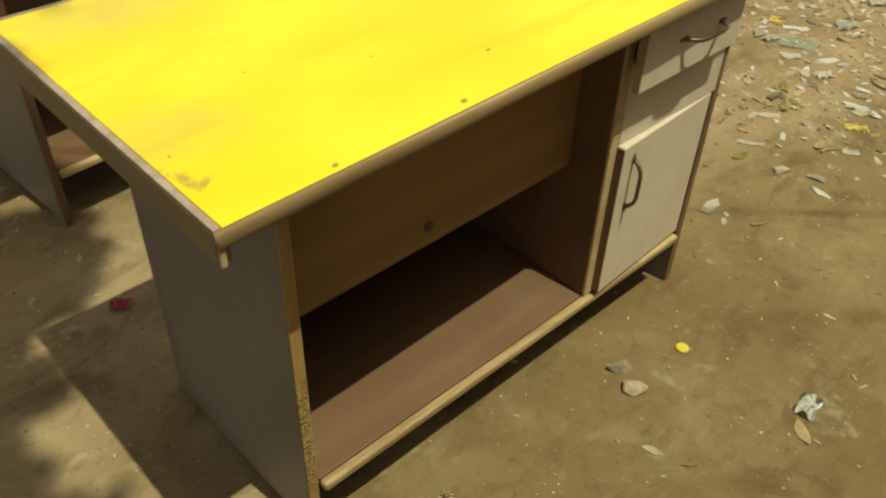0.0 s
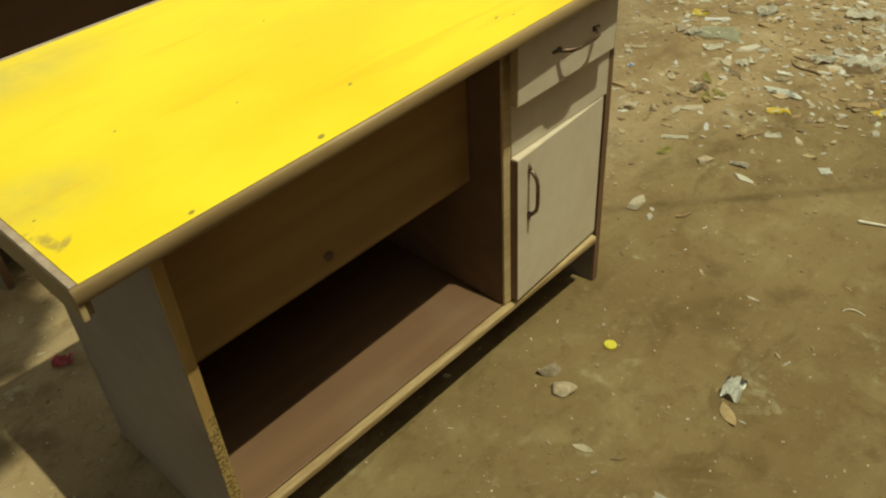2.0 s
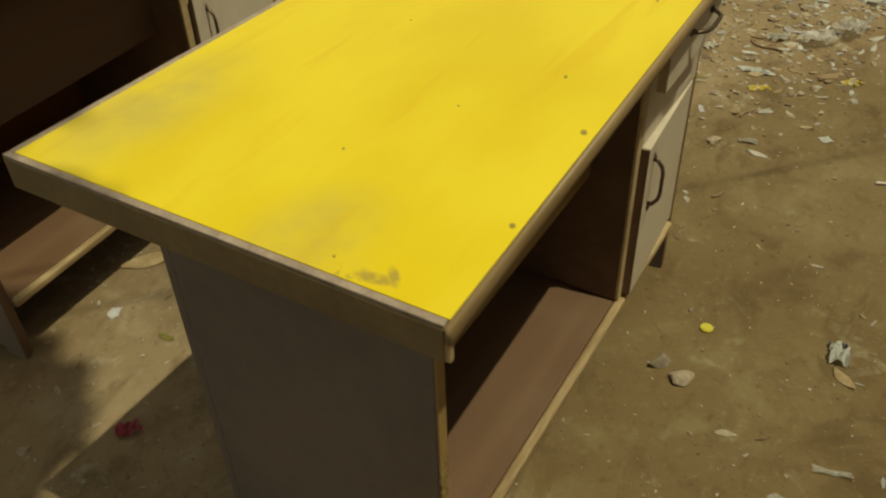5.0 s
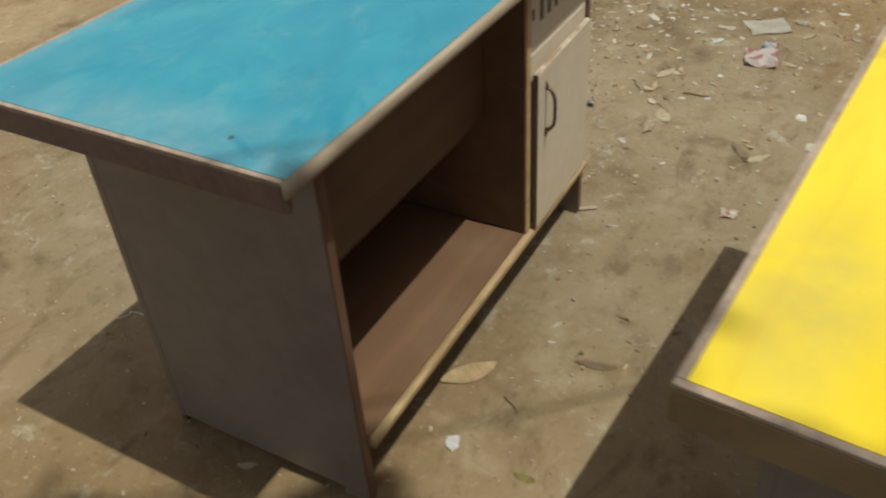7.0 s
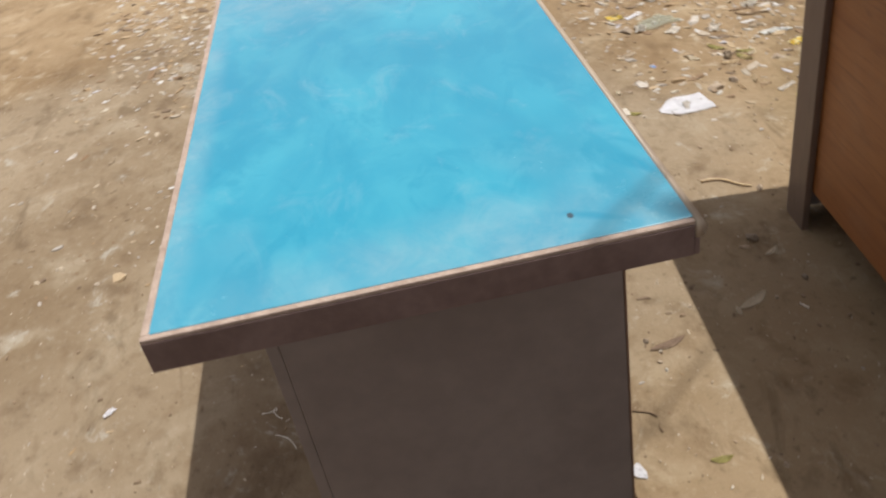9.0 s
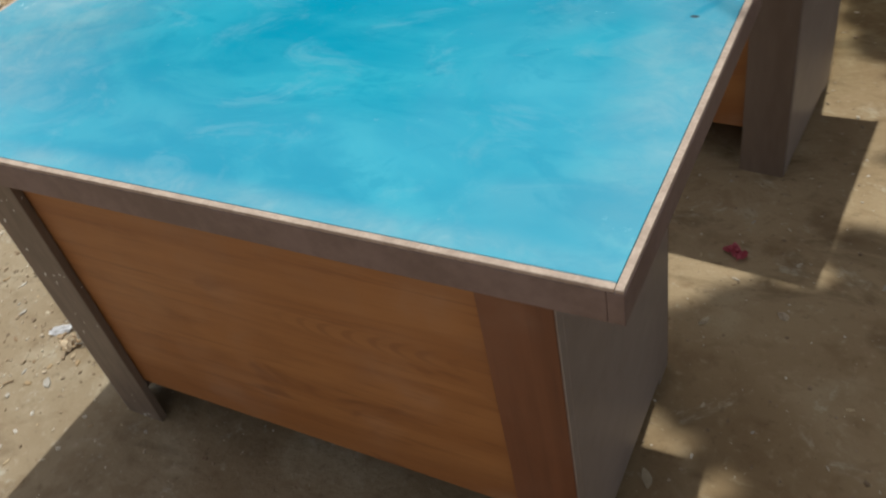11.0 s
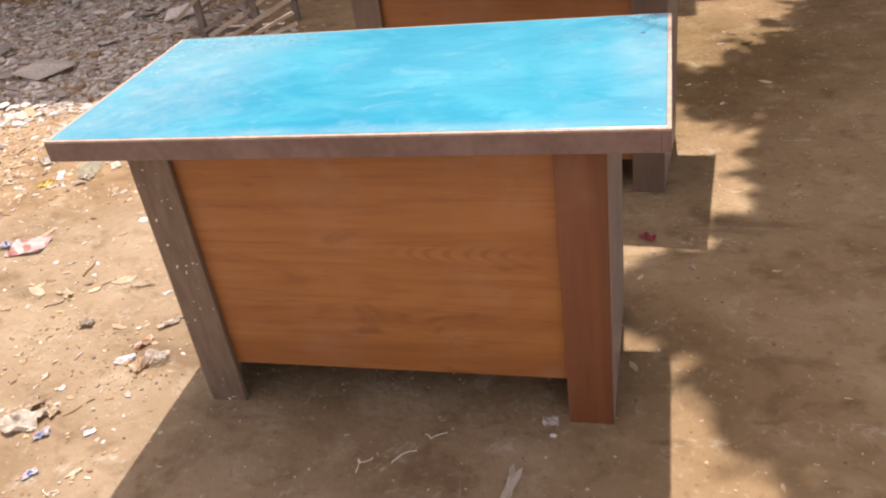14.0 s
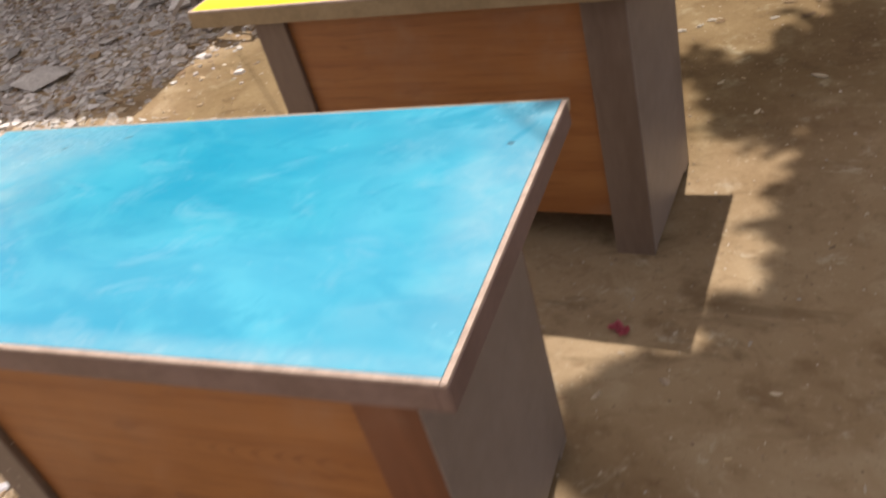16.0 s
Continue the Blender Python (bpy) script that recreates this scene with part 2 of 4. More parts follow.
def make_blue():
    n = Nodes("blue_laminate", 0.42, spec=0.5)
    cloud = n.noise(2.6, 4, 0.55, (1, 1.5, 1), 0.5)
    haze = n.noise(2.2, 3, 0.5, (0.8, 1.3, 1), 0.3, (2, 7, 0))
    wipe = n.noise(5, 6, 0.62, (0.8, 1.4, 1), 1.1)
    speck = n.noise(55, 5, 0.7)
    colour = n.mix(n.ramp(cloud, 0.36, 0.64), (0.009, 0.210, 0.325), (0.027, 0.264, 0.372))
    colour = n.mix(n.ramp(wipe, 0.42, 0.66, 0.0, 0.36), colour, (0.055, 0.320, 0.40))
    colour = n.mix(n.ramp(haze, 0.44, 0.66, 0.0, 0.42), colour, (0.170, 0.335, 0.385))
    blot = n.noise(8.5, 5, 0.62, (0.8, 1.3, 1), 0.7, (5, 3, 0))
    colour = n.mix(n.ramp(blot, 0.50, 0.62, 0.0, 0.48), colour, (0.006, 0.200, 0.315))
    veil = n.noise(9, 6, 0.66, (0.9, 1.2, 1), 0.7, (9, 6, 0))
    colour = n.mix(n.ramp(veil, 0.52, 0.72, 0.0, 0.20), colour, (0.24, 0.38, 0.42))
    # dust that lies along the ends and the back edge, rubbed thin elsewhere
    edge = n.math("MAXIMUM", n.spot(0.02, 0.22, 0.07, 0.22, 0.9), n.spot(1.07, 0.33, 0.16, 0.35, 0.9))
    edge = n.math("MAXIMUM", edge, n.math("MULTIPLY", n.spot(0.50, 0.585, 0.60, 0.020, 0.9), 0.8))
    dust = n.math("MULTIPLY", edge, n.ramp(n.noise(16, 6, 0.7, (1, 1, 1), 0.4), 0.34, 0.72, 0.16, 0.42))
    colour = n.mix(dust, colour, (0.33, 0.40, 0.40))
    colour = n.mix(n.ramp(speck, 0.66, 0.78, 0.0, 0.20), colour, (0.40, 0.48, 0.48))
    # two deeper blue marks and a blotchy patch near the front left corner
    deep_blue = n.math("MAXIMUM", n.spot(0.133, 0.030, 0.035, 0.010, 0.7, 0.4), n.spot(0.045, 0.100, 0.008, 0.040, 0.7, -0.5))
    deep_blue = n.math("MAXIMUM", deep_blue, n.math("MULTIPLY", n.spot(0.10, 0.07, 0.16, 0.05, 0.9, 0.3), n.ramp(wipe, 0.40, 0.55)))
    colour = n.mix(n.math("MULTIPLY", deep_blue, 0.6), colour, (0.0, 0.18, 0.29))
    dots = n.math("MAXIMUM", n.spot(0.058, 0.132, 0.0055, 0.0035, 0.3), n.math("MAXIMUM", n.spot(0.97, 0.091, 0.012, 0.002, 0.4, 0.5), n.spot(0.835, 0.061, 0.011, 0.002, 0.4, 0.4)))
    colour = n.mix(n.math("MULTIPLY", dots, 0.85), colour, (0.03, 0.03, 0.035))
    return n.done(colour, n.noise(4, 2), 0.03, 0.003, n.ramp(n.math("ADD", haze, n.math("MULTIPLY", speck, 0.3)), 0.4, 0.85, 0.13, 0.30))


def make_worn_band():
    """Edge band that has flaked off to crumbly chipboard over its lower half."""
    n = Nodes("worn_edge_band", 0.6)
    sep = n.add("ShaderNodeSeparateXYZ")
    n.set(sep, 0, n.coord)
    z = n.math("ADD", sep.outputs[2], n.math("MULTIPLY", n.noise(25, 4, 0.6), 0.16))
    worn = n.math("MULTIPLY", n.ramp(z, 0.21, 0.24), n.ramp(z, 0.44, 0.48, 1.0, 0.0))
    crumb = n.noise(180, 4, 0.75)
    raw = n.mix(n.ramp(crumb, 0.40, 0.60), (0.16, 0.085, 0.02), (0.52, 0.36, 0.15))
    band = n.mix(n.ramp(n.noise(30, 4, 0.6, (1, 1, 0.15)), 0.35, 0.65), (0.30, 0.17, 0.055), (0.42, 0.26, 0.10))
    return n.done(n.mix(worn, band, raw), n.math("MULTIPLY", crumb, worn), 0.8, 0.004)


def make_film(name, tint, alpha):
    n = Nodes(name, 0.22)
    n.set(n.b, "Alpha", alpha)
    return n.done(n.mix(n.noise(40, 3), tint, tuple(min(1, c * 1.2) for c in tint)))


def make_print(name, ground, ink, second, scale):
    """Printed wrapper: blotches of ink on a pale ground."""
    n = Nodes(name, 0.35)
    v = n.add("ShaderNodeTexVoronoi")
    n.set(v, "Vector", n.coord)
    n.set(v, "Scale", scale)
    sep = n.add("ShaderNodeSeparateColor")
    n.set(sep, 0, v.outputs["Color"])
    colour = n.mix(n.ramp(sep.outputs[0], 0.55, 0.6), ground, ink)
    colour = n.mix(n.ramp(sep.outputs[1], 0.75, 0.8), colour, second)
    return n.done(colour)


DIRT = make_dirt()
YELLOW, BLUE = make_yellow(), make_blue()
TOP_EDGE = plain("tan_edge_moulding", (0.235, 0.145, 0.065), (0.36, 0.24, 0.12), 9, 0.5, 0.15, (0.2, 1, 1))
TOP_EDGE_BLUE = plain("pale_edge_moulding", (0.27, 0.20, 0.145), (0.38, 0.30, 0.215), 9, 0.5, 0.15, (0.2, 1, 1))
EDGE_DARK = plain("walnut_edge_board", (0.122, 0.076, 0.066), (0.180, 0.118, 0.102), 12, 0.5, 0.1)
EDGE_TAN = plain("tan_edge_board", (0.20, 0.138, 0.070), (0.275, 0.195, 0.102), 12, 0.5, 0.1)
EDGE_PALE = plain("bare_board_edge", (0.26, 0.185, 0.14), (0.41, 0.31, 0.245), 40, 0.75, 0.4)
CORE = plain("chipboard_core", (0.20, 0.13, 0.07), (0.30, 0.21, 0.12), 60, 0.85, 0.3)
SIDE = plain("grey_brown_laminate", (0.163, 0.127, 0.108), (0.212, 0.167, 0.143), 4, 0.42, 0.04)
BACK = wood("honey_oak_laminate", (0.262, 0.098, 0.026), (0.315, 0.128, 0.037), (0.145, 0.047, 0.014), "x", figure=0.34, belts=0.20)
POST_RED = wood("mahogany_laminate", (0.128, 0.043, 0.017), (0.168, 0.060, 0.025), (0.075, 0.024, 0.011), "z", belts=0.22)


def make_specked():
    """Walnut laminate with flicked specks of white paint."""
    n = Nodes("specked_walnut_laminate", 0.5)
    grain = n.noise(60, 5, 0.6, (1, 1, 0.2))
    colour = n.mix(n.ramp(grain, 0.33, 0.67), (0.118, 0.082, 0.058), (0.160, 0.114, 0.084))
    dots = n.ramp(n.noise(75, 1, 0.3), 0.75, 0.77)
    return n.done(n.mix(dots, colour, (0.55, 0.52, 0.48)), grain, 0.1, 0.001)


POST_SPECKED = make_specked()
POST_DARK = plain("dark_walnut_laminate", (0.120, 0.080, 0.058), (0.165, 0.115, 0.085), 10, 0.5, 0.08, (1, 1, 0.2))
INNER = wood("brown_inner_board", (0.118, 0.058, 0.029), (0.155, 0.080, 0.041), (0.075, 0.037, 0.018), "x", 4, 0.6, 0.25, dusty=0.10)
APRON = wood("tan_inner_board", (0.28, 0.152, 0.052), (0.345, 0.198, 0.075), (0.17, 0.085, 0.026), "x", 4, 0.5, 0.25)
LIP = plain("pale_wood_lipping", (0.40, 0.27, 0.135), (0.56, 0.41, 0.23), 14, 0.6, 0.2, (0.2, 1, 1))
SHELF_LIP = plain("chipped_wood_lipping", (0.24, 0.15, 0.07), (0.45, 0.32, 0.17), 22, 0.65, 0.3, (0.15, 1, 1))
BAND = plain("brown_edge_band", (0.12, 0.060, 0.036), (0.18, 0.095, 0.055), 14, 0.5, 0.1, (1, 1, 0.2))
WORN = make_worn_band()
CREAM = plain("cream_laminate", (0.56, 0.46, 0.36), (0.64, 0.54, 0.43), 5, 0.42, 0.04)
WORN_TOP = plain("chipped_cream_edge", (0.20, 0.12, 0.07), (0.60, 0.50, 0.40), 26, 0.7, 0.3)
DOOR_EDGE = plain("dark_door_edge", (0.075, 0.045, 0.030), (0.11, 0.07, 0.05), 20, 0.6, 0.1)
BRONZE = plain("antique_bronze", (0.105, 0.065, 0.045), (0.18, 0.12, 0.085), 60, 0.42, 0.1, (1, 1, 1), 0.7)
BAR_DARK = plain("dark_bar_brown", (0.10, 0.085, 0.07), (0.16, 0.135, 0.115), 50, 0.7, 0.1)
PALE_STONE = plain("pale_stone", (0.40, 0.35, 0.28), (0.58, 0.52, 0.44), 22, 0.9, 0.5, distance=0.004)
STONE = plain("grey_stone", (0.25, 0.185, 0.125), (0.41, 0.325, 0.235), 22, 0.9, 0.5, each=0.3, distance=0.004)
RUBBLE = plain("slate_rubble", (0.40, 0.36, 0.32), (0.62, 0.57, 0.52), 30, 0.9, 0.5, each=0.4, distance=0.006)
PAPER = plain("soiled_paper", (0.54, 0.485, 0.40), (0.70, 0.64, 0.56), 16, 0.85, 0.3, each=0.15)
WHITE = plain("white_paper", (0.72, 0.70, 0.70), (0.82, 0.80, 0.82), 16, 0.8, 0.2)
CARD = plain("tan_cardboard", (0.46, 0.36, 0.245), (0.60, 0.49, 0.355), 20, 0.85, 0.3, each=0.25)
LEAF = plain("dry_leaf", (0.36, 0.25, 0.13), (0.54, 0.41, 0.25), 30, 0.75, 0.4, each=0.3)
LEAF_PALE = plain("pale_leaf", (0.54, 0.45, 0.31), (0.68, 0.59, 0.44), 30, 0.7, 0.3)
LEAF_DULL = plain("dull_leaf", (0.23, 0.15, 0.095), (0.33, 0.23, 0.155), 30, 0.8, 0.3)
LEAF_GREEN = plain("yellowing_leaf", (0.26, 0.22, 0.06), (0.40, 0.34, 0.11), 30, 0.7, 0.3)
TWIG = plain("dead_twig", (0.14, 0.085, 0.045), (0.27, 0.18, 0.10), 40, 0.85, 0.4, each=0.3)
SHAVING = plain("wood_shaving", (0.36, 0.29, 0.17), (0.52, 0.43, 0.27), 60, 0.85, 0.3)
STRING = plain("pale_string", (0.60, 0.55, 0.46), (0.72, 0.66, 0.56), 60, 0.85, 0.3)
YELLOW_PLASTIC = plain("yellow_plastic", (0.52, 0.43, 0.04), (0.62, 0.52, 0.08), 30, 0.4, 0.05)
YELLOW_CARD = make_print("yellow_printed_card", (0.72, 0.52, 0.06), (0.74, 0.66, 0.40), (0.20, 0.14, 0.04), 60)
RED_PRINT = make_print("red_printed_foil", (0.66, 0.60, 0.58), (0.54, 0.27, 0.24), (0.56, 0.48, 0.46), 34)
SWEET_PRINT = make_print("sweet_wrapper_foil", (0.66, 0.60, 0.54), (0.62, 0.30, 0.20), (0.70, 0.66, 0.60), 110)
ORANGE_PRINT = make_print("orange_printed_foil", (0.70, 0.62, 0.54), (0.70, 0.22, 0.03), (0.72, 0.45, 0.22), 60)
BLUE_PRINT = make_print("blue_printed_foil", (0.60, 0.60, 0.64), (0.16, 0.26, 0.52), (0.58, 0.34, 0.30), 70)
MARKED_PAPER = make_print("printed_paper", (0.72, 0.70, 0.64), (0.68, 0.67, 0.62), (0.10, 0.10, 0.10), 34)
PINK = plain("pink_plastic", (0.42, 0.07, 0.10), (0.55, 0.12, 0.16), 30, 0.45, 0.1)
FILM = make_film("clear_film", (0.66, 0.63, 0.58), 0.38)
FILM_GREEN = make_film("greenish_film", (0.40, 0.43, 0.33), 0.36)
BARK = plain("tree_bark", (0.10, 0.07, 0.05), (0.18, 0.135, 0.10), 8, 0.95, 0.8, (1, 1, 0.3), distance=0.02)
FOLIAGE = plain("tree_leaves", (0.045, 0.085, 0.02), (0.09, 0.14, 0.035), 6, 0.6, 0.1)
PLASTER = plain("earth_plaster", (0.22, 0.125, 0.085), (0.30, 0.18, 0.125), 3, 0.9, 0.4, distance=0.005)
SHEET = plain("corrugated_iron", (0.25, 0.19, 0.16), (0.40, 0.34, 0.31), 3, 0.55, 0.2, metal=0.4)
OLD_WOOD = plain("weathered_timber", (0.12, 0.095, 0.08), (0.22, 0.18, 0.15), 16, 0.9, 0.5, (0.3, 1, 1))
GREY_WOOD = plain("grey_timber", (0.26, 0.215, 0.175), (0.42, 0.36, 0.30), 16, 0.9, 0.5, (0.3, 1, 1))


# ---- mesh helpers ----
def mesh_of(name, bm, material, smooth=False):
    data = bpy.data.meshes.new(name)
    if smooth:
        for face in bm.faces:
            face.smooth = True
    bm.to_mesh(data)
    bm.free()
    data.materials.append(material)
    return data


def part(name, bm, material, parent, label="", smooth=False):
    ob = new(name, mesh_of(name, bm, material, smooth))
    ob.parent = parent
    return tagged(ob, label)


def thing(name, bm, material, m, label, category, group="", kind="", smooth=False):
    ob = new(name, mesh_of(name, bm, material, smooth))
    ob.matrix_world = m
    return tagged(ob, label, category, group, kind)


def holder(name, m, label, category, group=""):
    ob = new(name)
    ob.matrix_world = m
    return tagged(ob, label, category, group)


def box(x0, x1, y0, y1, z0, z1, bevel=0.0015, segments=2, bm=None):
    bm = bm or bmesh.new()
    made = bmesh.ops.create_cube(bm, size=1.0)["verts"]
    for v in made:
        v.co = Vector((x0 + (v.co.x + 0.5) * (x1 - x0), y0 + (v.co.y + 0.5) * (y1 - y0), z0 + (v.co.z + 0.5) * (z1 - z0)))
    if bevel:
        edges = list({e for v in made for e in v.link_edges})
        bmesh.ops.bevel(bm, geom=edges, offset=bevel, segments=segments, profile=0.5, affect="EDGES")
    return bm


def tube(points, radius, sides=8, bm=None, ends=None):
    """A round bar along points; ends: the radius at the last point, where it tapers."""
    bm = bm or bmesh.new()
    points = [Vector(p) for p in points]
    rings = []
    side = None
    for i, p in enumerate(points):
        way = (points[min(i + 1, len(points) - 1)] - points[max(i - 1, 0)]).normalized()
        if side is None:
            side = way.orthogonal().normalized()
        side = (side - way * side.dot(way)).normalized()
        up = way.cross(side)
        r = radius if ends is None else radius + (ends - radius) * i / (len(points) - 1)
        rings.append([bm.verts.new(p + r * (math.cos(a) * side + math.sin(a) * up)) for a in (2 * math.pi * k / sides for k in range(sides))])
    for a, b in zip(rings, rings[1:]):
        for k in range(sides):
            bm.faces.new((a[k], a[(k + 1) % sides], b[(k + 1) % sides], b[k]))
    bm.faces.new(rings[0][::-1])
    bm.faces.new(rings[-1])
    return bm


def moulding(length, depth, low, high, bulge):
    """The half-round front edge of a desk top, along x."""
    bm = bmesh.new()
    mid, r = (low + high) / 2, (high - low) / 2
    section = [(depth, low)] + [(r * 0.8 - r * bulge * math.sin(math.pi * k / 10), mid - r * math.cos(math.pi * k / 10)) for k in range(11)] + [(depth, high)]
    left = [bm.verts.new((0, y, z)) for y, z in section]
    right = [bm.verts.new((length, y, z)) for y, z in section]
    for k in range(len(section)):
        j = (k + 1) % len(section)
        bm.faces.new((left[k], left[j], right[j], right[k]))
    bm.faces.new(left[::-1])
    bm.faces.new(right)
    bmesh.ops.recalc_face_normals(bm, faces=bm.faces[:])
    return bm


def bow_handle(length, stand, upright):
    """A bow pull: two feet and a bent bar; it stands out to -y from its middle."""
    a = length / 2
    flat = [(-a, 0, 0), (-a, -stand * 0.35, 0), (-a * 0.72, -stand * 0.86, 0), (-a * 0.45, -stand, 0), (a * 0.45, -stand, 0), (a * 0.72, -stand * 0.86, 0), (a, -stand * 0.35, 0), (a, 0, 0)]
    turn = (lambda p: (0, p[1], p[0])) if upright else (lambda p: p)
    bm = tube([turn(p) for p in flat], 0.0037, 8)
    for s in (-a, a):
        tube([turn((s * 0.95, -0.0015, 0)), turn((s * 1.1, -0.0022, 0)), turn((s * 1.32, -0.0008, 0))], 0.0052, 8, bm, 0.002)
    return bm


# ---- ground ----
def ground_z(x, y):
    bumps = noise.noise((x * 1.7, y * 1.7, 0.3)) * 0.004 + noise.noise((x * 6, y * 6, 2.0)) * 0.002
    heap = max(0.0, min(1.0, (x - 2.25) / 1.2)) * max(0.0, min(1.0, (-1.35 - y) / 1.0))
    return bumps - 0.003 + heap * (0.10 + 0.06 * noise.noise((x * 1.3, y * 1.3, 5)))


def spread(low, high, step, far):
    """Grid lines: close together between low and high, then wider and wider out to far."""
    lines = list(np.arange(low, high + step / 2, step))
    gap = step
    while lines[-1] < far:
        gap *= 1.35
        lines.append(lines[-1] + gap)
    gap = step
    while lines[0] > -far:
        gap *= 1.35
        lines.insert(0, lines[0] - gap)
    return [float(v) for v in lines]


def make_ground():
    xs, ys = spread(-1.2, 4.2, 0.03, 400), spread(-3.2, 2.4, 0.03, 400)
    verts = [(x, y, ground_z(x, y)) for y in ys for x in xs]
    w = len(xs)
    faces = [(j * w + i, j * w + i + 1, (j + 1) * w + i + 1, (j + 1) * w + i) for j in range(len(ys) - 1) for i in range(w - 1)]
    data = bpy.data.meshes.new("ground")
    data.from_pydata(verts, [], faces)
    data.polygons.foreach_set("use_smooth", [True] * len(faces))
    data.materials.append(DIRT)
    return tagged(new("ground", data), "packed brown dirt yard, dusty and uneven", "ground", kind="structure")


make_ground()


# ---- the two desks ----
H = 0.760


def desk(m, label, L, D, laminate, inset, moulding_mat, laminate_label, xl, xr, yf, yb, div, apron_z, front_band, door, drawer, recess=0.0, apron_y=0.088, skew=(0.0, 0.0)):
    d = holder("desk", m, label, "desk", "wooden office desks in the yard")
    t = 0.019
    # top with its edges; its front edge may run slightly out of square
    def cut(bm):
        for v in bm.verts:
            v.co.y += (skew[0] + skew[1] * v.co.x) * (1 - v.co.y / D)
        return bm

    top = part("tabletop", cut(box(0.0165, L - 0.0165, 0.013, D - 0.0165, 0.7385, 0.7545, 0.001)), CORE, d)
    part("laminate", cut(box(inset, L - inset, 0.0122, D - inset, 0.7547, H, 0.0008)), laminate, top, laminate_label)
    part("front_edge", cut(moulding(L, 0.0118, 0.7375, 0.7595, 0.45 if drawer else 0.8)), moulding_mat, top, "rounded wooden front edge", True)
    sides = ((0, 0.0162, 0, inset), (L - 0.0162, L, L - inset, L))
    skirt = EDGE_TAN if laminate is YELLOW else EDGE_DARK
    for a, b, c, e in sides:
        part("edge_board", cut(box(a, b, 0.0135, D, 0.715, 0.7545, 0.001)), skirt, top, "brown edge board")
        part("edge_strip", cut(box(c + 0.0004, e - 0.0004, 0.0135, D - 0.0003, 0.7547, 0.7597, 0.001)), EDGE_PALE, top, "worn pale upper edge")
    part("edge_board", cut(box(0.0164, L - 0.0164, D - 0.0162, D, 0.715, 0.7545, 0.001)), skirt, top, "brown edge board")
    part("edge_strip", cut(box(inset, L - inset, D - inset + 0.0002, D - 0.0003, 0.7547, 0.7597, 0.001)), EDGE_PALE, top, "worn pale upper edge")
    for x0 in (0.0006, L - 0.0076):
        part("edge_end", cut(box(x0, x0 + 0.0070, 0.0075, 0.0133, 0.7155, 0.7372, 0.001)), LIP if laminate is YELLOW else EDGE_DARK, top, "bare end of the edge board")
    # ends
    for x0, inner, y0 in ((xl, xl + t, yf + recess), (xr - t, xr, yf)):
        end = part("end_panel", box(x0, inner, y0, yb - 0.0165, 0.016, 0.7375), SIDE, d, "grey-brown end panel")
        part("edge_band", box(x0 + 0.0003, inner - 0.0003, y0 - 0.0035, y0 - 0.0002, 0.006, 0.7145, 0.001), front_band if x0 == xl else BAND, end)
        part("foot", box(x0 + 0.0005, inner - 0.0005, y0 + 0.0002, y0 + 0.055, -0.004, 0.0158, 0.002), SIDE, end)
        skin = x0 + 0.0001 if x0 == xl else inner - 0.0027
        part("edge_band", box(skin, skin + 0.0026, yb - 0.0162, yb - 0.0006, 0.012, 0.714, 0.0005), SIDE, end, "grey-brown edge band")
    # kneehole and cupboard
    divider = part("divider", box(div - t, div, yf + 0.002, yb - 0.05, 0.1505, 0.7375), INNER, d, "brown upright divider")
    part("edge_band", box(div - t - 0.0004, div + 0.0004, yf - 0.005, yf + 0.0018, 0.1505, 0.7375, 0.002), LIP, divider, "pale wood lipping")
    shelf = part("bottom_shelf", box(xl + t + 0.001, xr - t - 0.001, yf + 0.003, yb - 0.034, 0.131, 0.149), INNER, d, "brown bottom board")
    part("lipping", box(xl + t + 0.001, xr - 0.029 if drawer else xr - 0.001, yf - 0.015, yf + 0.0028, 0.1305, 0.1495, 0.006, 3), SHELF_LIP, shelf, "chipped pale wood lipping")
    board = INNER if laminate is BLUE else APRON
    apron = part("apron", box(xl + t + 0.001, div - t - 0.001, yf + apron_y, yf + apron_y + 0.018, apron_z, 0.7375), board, d, "brown board under the top")
    part("edge_band", box(xl + t + 0.001, div - t - 0.001, yf + apron_y - 0.0005, yf + apron_y + 0.0185, apron_z - 0.0032, apron_z - 0.0002, 0.001), board, apron)
    # back
    part("back_panel", box(xl + 0.085, xr - 0.085, yb - 0.033, yb - 0.0175, 0.110, 0.7375), BACK, d, "honey-brown wood-grain back panel")
    part("back_post", box(xl + 0.0030, xl + 0.101, yb - 0.016, yb - 0.0002, -0.004, 0.7375), POST_RED if laminate is BLUE else POST_DARK, d, "reddish-brown corner post" if laminate is BLUE else "dark corner post")
    part("back_post", box(xr - 0.095, xr - 0.0030, yb - 0.016, yb - 0.0002, -0.004, 0.7375), POST_SPECKED if laminate is BLUE else POST_DARK, d, "dark brown corner post")
    # drawer and door
    x0, x1 = div + 0.004, xr - t - 0.002
    if drawer:
        z0, z1, out = 0.606, 0.7205, yf - 0.037
        x0, x1 = div - 0.019, xr - 0.054
        part("rail", box(div + 0.001, xr - t - 0.001, yf - 0.006, yf + 0.010, 0.4885, 0.640), CREAM, d, "cream rail")
        front = part("drawer", box(x0, x1, out, out + 0.016, z0, z1), CREAM, d, "cream drawer front, pulled slightly open")
        part("drawer_side", box(x0 - 0.0012, x0 - 0.0002, out + 0.0005, out + 0.0155, z0 + 0.0005, z1 - 0.0005, 0), LIP, front, "tan edge band")
